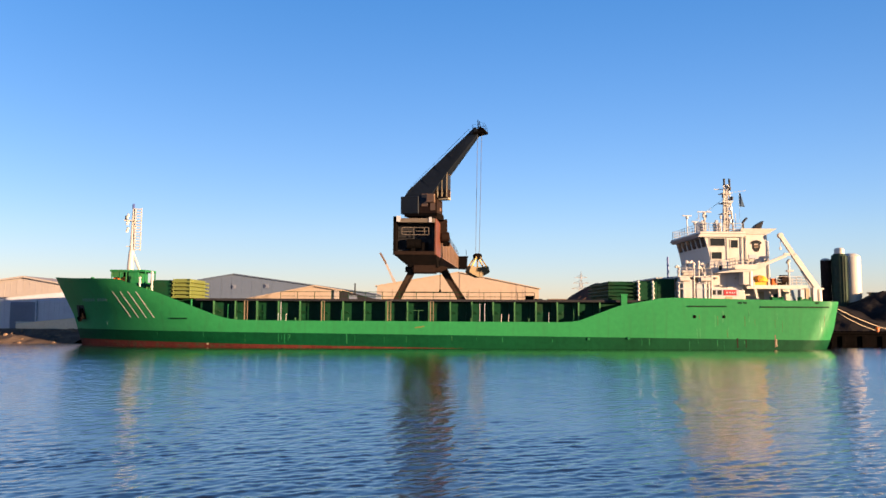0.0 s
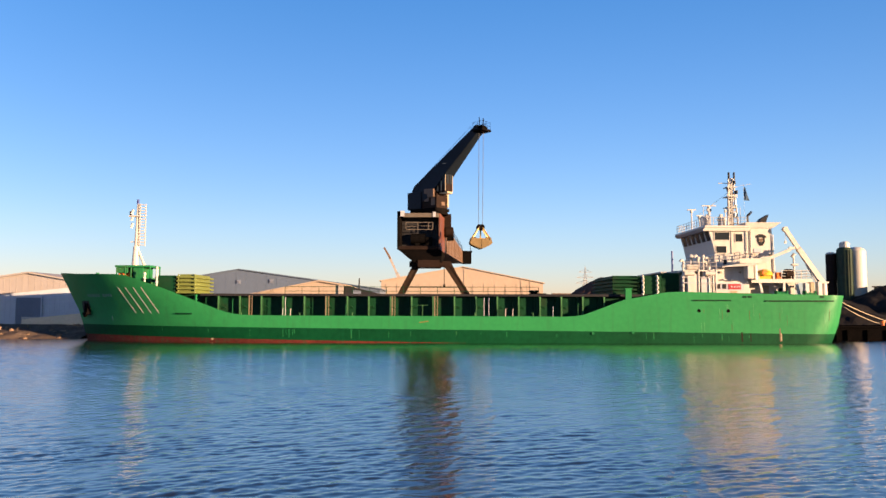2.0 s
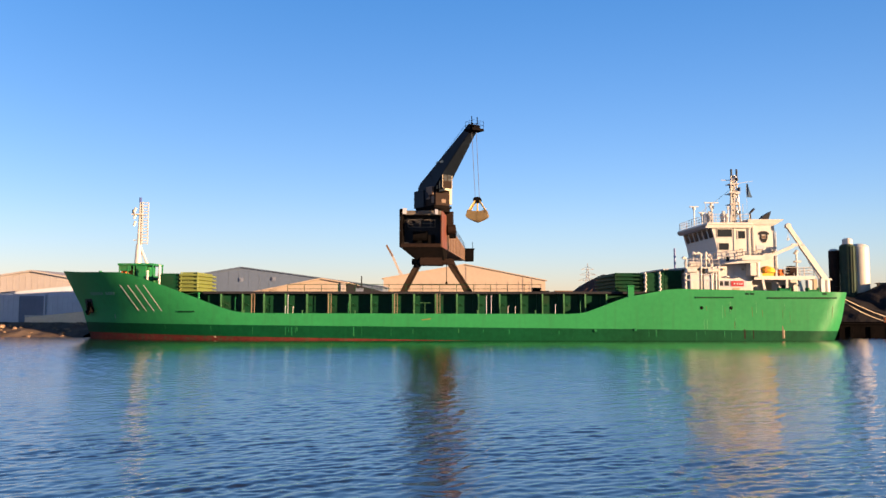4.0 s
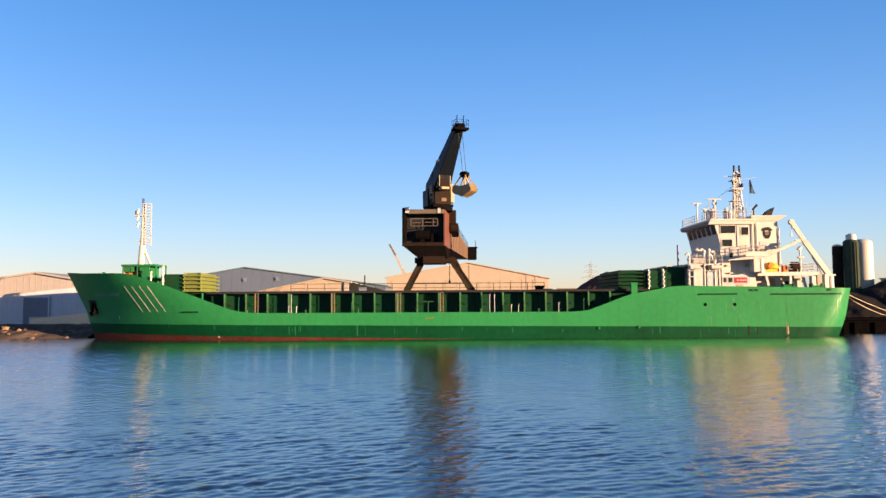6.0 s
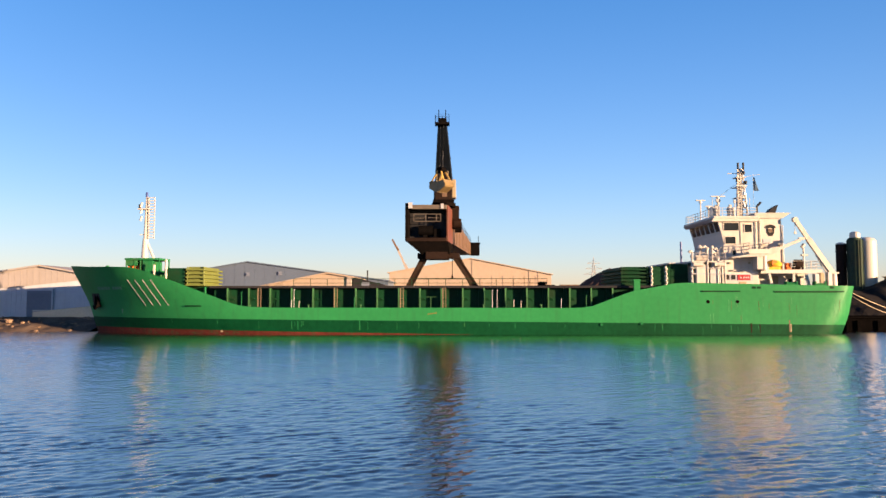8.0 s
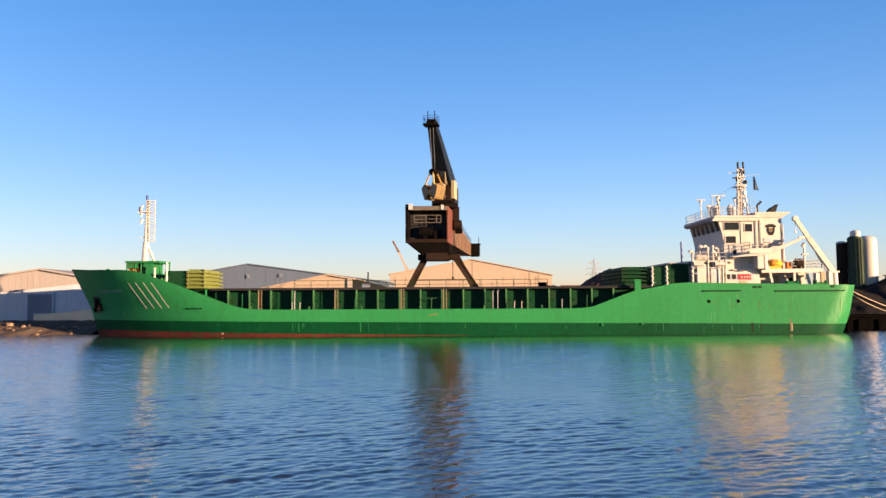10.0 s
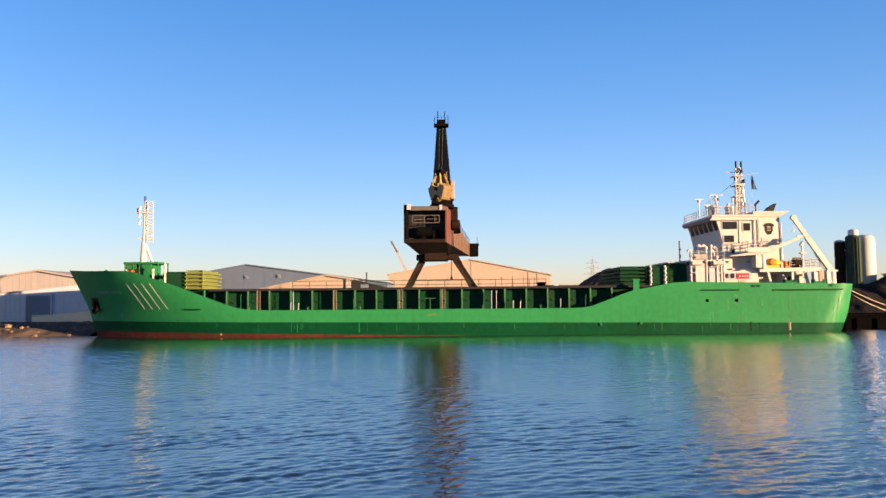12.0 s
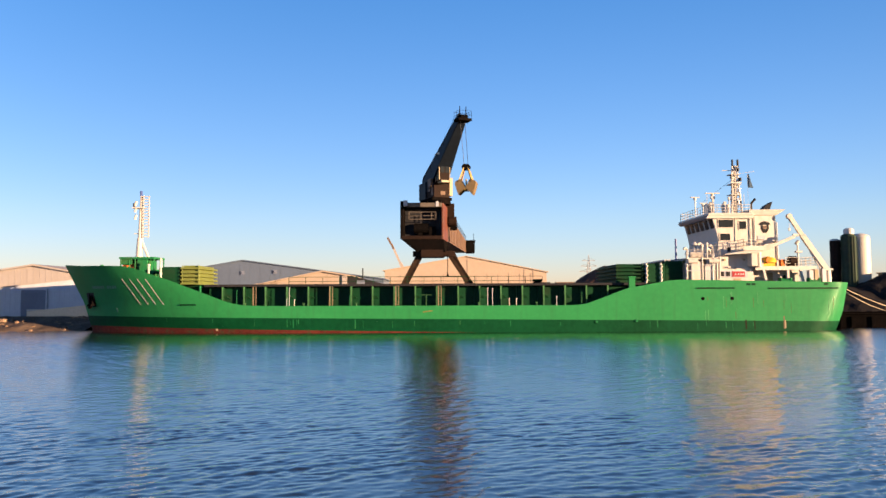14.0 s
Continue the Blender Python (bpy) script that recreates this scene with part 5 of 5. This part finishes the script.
def hoist_ropes():
    """Each of the two falls is four lengths that slide past one another as the grab is hoisted."""
    made = []
    piece = Shape().tube((0, 0, -2.6), (0, 0, 2.6), 0.032, n=6).mesh("hoist_rope", WIRE)
    for side in (-1, 1):
        for k in range(4):
            ob = tagged(new("hoist_rope", piece), "grey wire hoist rope between jib head and grab", "wire rope", "hoist ropes")
            ob.matrix_basis = pose(6.3 + side * 0.3, 105.7, 20)
            made.append((ob, side, k))
    return made


ropes = hoist_ropes()


# ---- sheds, heaps, silos and masts beyond the quay ----
def shed(x0, x1, y0, y1, eaves, ridge_x, ridge, wall, roof, label, ribs=1.2, eaves2=None):
    """A gabled shed with its ridge running away from the water."""
    e2 = eaves if eaves2 is None else eaves2
    s = thing("warehouse", label, "warehouse", at=pose(0, 0, 0))
    body = Shape().prism([(x0, QUAY_Z), (x1, QUAY_Z), (x1, e2), (ridge_x, ridge), (x0, eaves)], y0, y1)
    part("wall", body, wall, s)
    for xa, za, xb, zb in ((x0, eaves, ridge_x, ridge), (ridge_x, ridge, x1, e2)):
        d = Vector((xb - xa, zb - za)).normalized()
        u = Vector((-d.y, d.x)) * 0.25
        ex = d * 0.5
        a, b = Vector((xa, za)) - (ex if xa == x0 else ex * 0), Vector((xb, zb)) + (ex if xb == x1 else ex * 0)
        r = Shape().prism([(a.x, a.y + 0.01), (b.x, b.y + 0.01), (b.x + u.x, b.y + u.y), (a.x + u.x, a.y + u.y)], y0 - 0.4, y1 + 0.4)
        part("roof", r, roof, s)
    if ribs:
        rib = Shape()
        x = x0 + ribs
        while x < x1 - 0.2:
            z = eaves + (ridge - eaves) * (x - x0) / (ridge_x - x0) if x < ridge_x else ridge + (e2 - ridge) * (x - ridge_x) / (x1 - ridge_x)
            rib.box(x - 0.04, x + 0.04, y0 - 0.025, y0 + 0.01, QUAY_Z + 0.1, z - 0.1)
            x += ribs
        part("cladding_ribs", rib, wall, s)
    return s


def front_block():
    """A low blue-grey block added before the gable: sloping top, ribbed walls, roller door."""
    x0, x1, y0, y1 = -80.0, -40.0, 109.6, 111.95

    def top(x):
        return 5.35 + (x + 66) * 0.105

    body = Shape().prism([(x0, QUAY_Z), (x1, QUAY_Z), (x1, top(x1)), (x0, top(x0))], y0, y1)
    part("front_block", body, PALEBLUE, s, "low blue-grey block with a sloping top")
    part("block_capping", Shape().prism([(x0, top(x0)), (x1, top(x1)), (x1, top(x1) + 0.12), (x0, top(x0) + 0.12)], y0 - 0.12, y1), CLAD, s)
    rib = Shape()
    for k in range(56):
        x = x0 + 0.6 + k * 0.7
        rib.box(x - 0.03, x + 0.03, y0 - 0.02, y0 + 0.01, QUAY_Z + 0.1, top(x) - 0.1)
    part("cladding_ribs", rib, PALEBLUE, s)
    da, db, dz = -59.55, -56.05, 5.35
    door = part("door", Shape().box(da, db, y0 - 0.14, y0 - 0.06, QUAY_Z, dz), DOORBLUE, s, "slate blue roller door")
    z = QUAY_Z + 0.4
    while z < dz - 0.1:
        part("slat", Shape().box(da, db, y0 - 0.18, y0 - 0.13, z, z + 0.05), DOORBLUE, door)
        z += 0.45
    part("door_frame", Shape().box(da - 0.2, da, y0 - 0.2, y0 - 0.02, QUAY_Z, dz + 0.2).box(db, db + 0.2, y0 - 0.2, y0 - 0.02, QUAY_Z, dz + 0.2).box(da, db, y0 - 0.2, y0 - 0.02, dz, dz + 0.2), PALEBLUE, s)


s = shed(-88, -38, 112, 160, 4.6, -59.2, 8.9, CLAD, CLAD, "pale gabled warehouse with a low blue-grey block and slate door in front", 0.9, 5.2)
front_block()
shed(-72, -14, 190, 260, 9.4, -48.9, 13.35, BLUECLAD, BLUECLAD, "blue-grey gabled warehouse with ribbed walls", 2.5, 8.6)
for x, z in ((-49.3, 9.9), (-41.3, 10.1)):
    solid("wall_vent", Shape().box(x, x + 0.9, 189.75, 189.9, z, z + 0.9).box(x + 0.3, x + 0.6, 189.6, 189.8, z + 0.3, z + 0.6), DOORBLUE, "dark vent on the blue-grey warehouse wall", "vent", "wall vents")
s = shed(-37.5, -16.6, 136, 156, 5.3, -20.8, 8.65, TANROOF, TANROOF, "low tan sheet-metal shed", 2.2, 7.95)
part("corner_post", Shape().box(-17.35, -16.5, 135.7, 136.3, QUAY_Z, 7.95), CLAD, s, "white corner panel")
lean = Shape().prism([(-16.4, QUAY_Z), (-10.6, QUAY_Z), (-10.6, 6.65), (-16.4, 8.1)], 136.5, 155)
part("lean_to", lean, BLACK, s, "black lean-to with a sloping roof")
part("stove_pipe", Shape().tube((-13.9, 138, 6.0), (-13.9, 138, 9.3), 0.12, n=8), BLACK, s)
part("pale_panel", Shape().box(-14.8, -13.4, 136.4, 136.5, 5.6, 7.1), DOORBLUE, s)
s = shed(-15.3, 29.4, 212, 280, 11.4, 7.2, 15.3, TANROOF, TANROOF, "large tan storage hall with a shallow gable", 0, 10.9)
for a, b, z in ((7.5, 7.8, 14.8), (23.2, 24.1, 11.8), (25.7, 26.1, 11.4)):
    part("seam", Shape().box(a, b, 211.9, 212.05, QUAY_Z, z), TANROOF, s)
part("hall_ribs", (lambda r: [r.box(-14 + i * 3, -13.9 + i * 3, 211.93, 212.03, QUAY_Z, 10.6) for i in range(14)][-1])(Shape()), TANROOF, s)

solid("bulk_mound", heap([(27.5, 128, 8.2, 0.62), (33, 130, 8.4, 0.6), (38, 131, 7.6, 0.6)], QUAY_Z, 0.5, 7), SCRAP, "dark brown heap of loose bulk cargo on the quay", "heap")
solid("bulk_mound", heap([(70, 118, 6.6, 0.42), (60, 116, 4.6, 0.35), (80, 120, 7.5, 0.45), (92, 122, 8, 0.45)], QUAY_Z, 0.4, 11), COAL, "black heap of loose bulk cargo beside the silos", "heap")
solid("barrier", Shape().box(-1.3, 1.3, -0.1, 0.1, 1.0, 1.2).box(-1.2, -1.05, -0.1, 0.1, 0, 1.0).box(1.05, 1.2, -0.1, 0.1, 0, 1.0), WHITE, "white barrier rail in front of the warehouse door", "barrier", at=pose(-57.4, 109.5, QUAY_Z))
# low wall added for a sunlit patch; its pale colour carries the light
low = Shape().prism([(-57.4, QUAY_Z), (-46.0, QUAY_Z), (-46.0, 3.5), (-57.4, 2.35)], 107.0, 108.2)
solid("sunlit_patch_wall", low, SUNPALE, "pale low wall coloured like a sunlit patch in front of the warehouse", "wall", bevel=0.05)


def silo(x, y, r, z, mat, label, dome=None, bands=5):
    s = thing("silo", label, "silo", "silos", at=pose(x, y, QUAY_Z))
    h = z - QUAY_Z
    b = Shape().tube((0, 0, 0), (0, 0, h), r, n=28)
    b.smooth = True
    part("shell", b, mat, s)
    for k in range(bands):
        zz = h * (k + 0.5) / bands
        part("band", Shape().tube((0, 0, zz), (0, 0, zz + 0.08), r + 0.04, n=28), mat, s)
    d = Shape().dome((0, 0, h), r * 0.98, r * 0.45, 20, 4)
    d.smooth = True
    part("roof", d, dome or mat, s)
    return s


silo(62.0, 120, 0.75, 12.6, CRANE_BROWN, "slender brown steel silo", WHITE)
s = silo(63.6, 119, 1.1, 13.2, SILOGREEN, "tall dark green steel silo with a white filter on top", SILOGREEN)
part("filter", Shape().tube((0.1, 0, 11.9), (0.1, 0, 12.8), 0.75, n=16).dome((0.1, 0, 12.8), 0.75, 0.35, 16, 3), WHITE, s, "white filter housing")
part("ladder", Shape().box(0.2, 0.26, -1.35, -1.25, 0, 11.8).box(0.6, 0.66, -1.35, -1.25, 0, 11.8), SILOGREEN, s)
silo(66.75, 121.5, 1.5, 13.2, WHITE, "plain white steel silo")
t = thing("conveyor_tower", "grey lattice conveyor tower between the silos", "tower", at=pose(63.95, 122.6, QUAY_Z))
lat = Shape()
for dx in (-0.4, 0.4):
    for dy in (-0.4, 0.4):
        lat.box(dx - 0.06, dx + 0.06, dy - 0.06, dy + 0.06, 0, 10.6)
for k in range(8):
    z = k * 1.3
    lat.beam((-0.4, -0.4, z), (0.4, -0.4, z + 1.3), 0.08, 0.08)
    lat.box(-0.4, 0.4, -0.44, -0.36, z, z + 0.08)
part("lattice", lat, CRANE_DARK, t)
part("head_box", Shape().box(-0.7, 0.5, -0.7, 0.7, 10.4, 11.5), CRANE_DARK, t, bevel=0.05)
part("chute", Shape().beam((-0.4, -0.5, 7.2), (0.5, -0.5, 10.6), 0.4, 0.4), CRANE_BROWN, t)
solid("quay_hut", Shape().box(-0.5, 0.5, -0.5, 0.5, 0, 6.0).box(-0.7, 0.7, -0.7, 0.7, 6.0, 6.2), CREAM, "narrow cream hopper head beside the silos", "hopper", at=pose(69.1, 119.5, QUAY_Z), bevel=0.04)

# a mobile crane's boom beyond the hall
m = thing("mobile_crane", "pale mobile crane with a raised red and white boom", "crane", at=pose(-8.6, 300, QUAY_Z))
part("carrier", Shape().box(-4, 4, -1.5, 1.5, 0.5, 2.4).box(-3.6, -1.5, -1.5, 1.5, 2.4, 3.6), CLAD, m, bevel=0.1)
for x in (-3, -1, 1, 3):
    part("wheel", Shape().tube((x, -1.6, 0.6), (x, 1.6, 0.6), 0.6, n=14), BLACK, m)
bm = Shape().beam((0.5, 0, 2.2), (-7.0, 0, 16.2), 1.1, 1.2).beam((-7.0, 0, 16.2), (-10.3, 0, 23.4), 0.8, 0.85)
part("boom", bm, CLAD, m, "white telescopic boom")
part("boom_tip", Shape().beam((-9.5, 0, 21.8), (-12.0, 0, 26.2), 0.86, 0.72), TANSTEEL, m, "faded red boom tip")

# an electricity pylon far off
p = Shape()
H = 36.0
for sx in (-1, 1):
    for sy in (-1, 1):
        p.tube((sx * 4, sy * 4, 0), (sx * 0.9, sy * 0.9, H * 0.72), 0.28, 0.2, n=5)
        p.tube((sx * 0.9, sy * 0.9, H * 0.72), (0, 0, H), 0.2, 0.14, n=5)
for k in range(7):
    f0, f1 = 1 - k * 0.11, 1 - (k + 1) * 0.11
    z0, z1 = H * 0.72 * k / 7, H * 0.72 * (k + 1) / 7
    p.tube((-4 * f0, -4 * f0, z0), (4 * f1, -4 * f1, z1), 0.14, n=4)
    p.tube((4 * f0, -4 * f0, z0), (-4 * f1, -4 * f1, z1), 0.14, n=4)
for z, w in ((H * 0.62, 7.5), (H * 0.74, 6.5), (H * 0.86, 5.0)):
    p.beam((-w, 0, z), (w, 0, z), 0.5, 0.4)
    p.tube((-w, 0, z), (0, 0, z + 2.2), 0.12, n=4)
    p.tube((w, 0, z), (0, 0, z + 2.2), 0.12, n=4)
solid("power_pylon", p, STEEL, "grey lattice electricity pylon standing far behind the yard", "pylon", at=pose(116.4, 600, QUAY_Z))

# low clutter on the far yard
for x, y, w, h in ((14.2, 112, 0.9, 5.2), (16.5, 125, 2.4, 5.0), (25.5, 190, 6.0, 5.6), (32, 196, 5.0, 6.4)):
    solid("yard_hut", Shape().box(-w / 2, w / 2, -1, 1, 0, h - 0.3).box(-w / 2 - 0.1, w / 2 + 0.1, -1.1, 1.1, h - 0.3, h), TANSTEEL if y > 150 else CRANE_DARK, "small weathered hut on the yard", "hut", "yard huts", at=pose(x, y, QUAY_Z), bevel=0.04)


# ---- what moves ----
# seconds, slew and rise of the jib in degrees, then the grab's hanging point
WORK = ((0.0, 71, 47.5, 6.19, 105.73, 12.27), (1.5, 54, 42.3, 5.93, 103.3, 14.50), (2.3, 46, 39.5, 5.84, 102.2, 15.60), (3.0, 40, 37.5, 5.70, 101.4, 16.40), (4.2, 32.5, 36.7, 4.95, 100.7, 18.70),
        (5.3, 26, 36, 4.10, 100.1, 20.10), (5.5, 23.4, 35.2, 3.75, 99.9, 20.30), (6.0, 17.0, 34.6, 3.03, 99.5, 21.30), (6.5, 14, 34.3, 2.27, 99.25, 21.35), (7.0, 8.6, 34.4, 1.23, 99.13, 21.25),
        (7.5, 3.8, 34.6, 0.31, 99.1, 21.30), (8.0, -1, 34.7, -0.44, 99.0, 21.20), (8.2, -2.8, 34.9, -0.60, 99.1, 21.20), (9.3, -9.5, 35.1, -1.50, 99.2, 21.20), (10.5, -10, 35, -1.40, 99.3, 21.20),
        (11.0, -7, 34.4, -1.32, 99.1, 21.05), (11.5, -3.8, 34.4, -0.97, 99.05, 21.05), (12.0, 0, 34.4, -0.35, 99.05, 21.1), (12.5, 4.2, 34.6, 0.34, 99.06, 21.15), (13.0, 10, 35.4, 1.38, 99.3, 21.4),
        (13.5, 16.0, 36.6, 2.46, 99.7, 21.45), (14.0, 21.6, 36.8, 3.49, 100.1, 21.5))
# seconds and the turn of the grab on its ropes, in degrees
TWIST = ((0.0, 18), (2.0, 5), (3.2, 0), (5.3, -22), (6.0, -36), (8.0, -45), (12.3, -45), (13.0, -30), (14.0, -12))
JAWS = ((0.0, 0), (8.0, 0), (8.2, 8), (9.0, 40), (10.5, 46), (12.0, 44), (13.0, 46), (14.0, 50))


def jaw(o):
    """With the jaws opened by o: how far the lower block drops, the pin between rod and shell, and the turns of shell and rod in degrees."""
    drop = 1.5 * math.sin(radians(o))
    head, hinge = Vector((0.26, -0.45)), Vector((0.04, -1.95 - drop))
    rod, arm = math.hypot(1.02, 1.5), 1.24
    line = hinge - head
    a = (rod ** 2 - arm ** 2 + line.length ** 2) / (2 * line.length)
    out = Vector((-line.y, line.x)).normalized()
    at = head + line.normalized() * a + out * math.sqrt(max(0.0, rod ** 2 - a ** 2))
    shell_turn = math.degrees(math.atan2(at.y - hinge.y, at.x - hinge.x))
    rod_turn = math.degrees(math.atan2(at.x - head.x, head.y - at.y) - math.atan2(1.02, 1.5))
    return drop, at, shell_turn, rod_turn


def motions():
    walk(water, [(0, pose(-0.8, -0.6, 0)), (14, pose(0.8, 0.6, 0))])
    walk(crane, [(t, pose(*SLEW, 0, 0, a)) for t, a, *_ in WORK])
    walk(jib, [(t, pose(0, JIB_BACK, JIB_UP, -r)) for t, a, r, *_ in WORK])
    walk(grab, [(t, pose(x, y, z, 0, 0, along(TWIST, t))) for t, a, r, x, y, z in WORK])
    for sh, side in zip(shells, (-1, 1)):
        walk(sh, [(t, pose(side * jaw(o)[1].x, 0, jaw(o)[1].y, 0, -side * jaw(o)[2], 0)) for t, o in JAWS])
    for rod, side, y in push_rods:
        walk(rod, [(t, pose(0.26 * side, y * 0.45, -0.45, 0, -side * jaw(o)[3], 0)) for t, o in JAWS])
    walk(lower_block, [(t, pose(0, 0, -jaw(o)[0])) for t, o in JAWS])
    for ob, side, k in ropes:
        rows = []
        for t, a, r, x, y, z in WORK:
            s, e = radians(a), radians(r)
            reach = 13.35 * math.cos(e) - JIB_BACK
            tip = Vector((SLEW[0] + reach * math.sin(s), SLEW[1] - reach * math.cos(s), SLEW[2] + JIB_UP + 13.35 * math.sin(e) - 0.3))
            low = Vector((x, y, z - 0.3))
            w = radians(along(TWIST, t))
            across = Vector((math.cos(w), math.sin(w), 0)) * 0.3 * side
            tip += across
            low += across * 0.9
            length = (tip - low).length
            d = (low - tip) / length
            at = tip + d * (2.6 + max(0.0, length - 5.2) * k / 3)
            rows.append((t, Matrix.Translation(at) @ (-d).to_track_quat("Z", "Y").to_matrix().to_4x4()))
        walk(ob, rows)


motions()
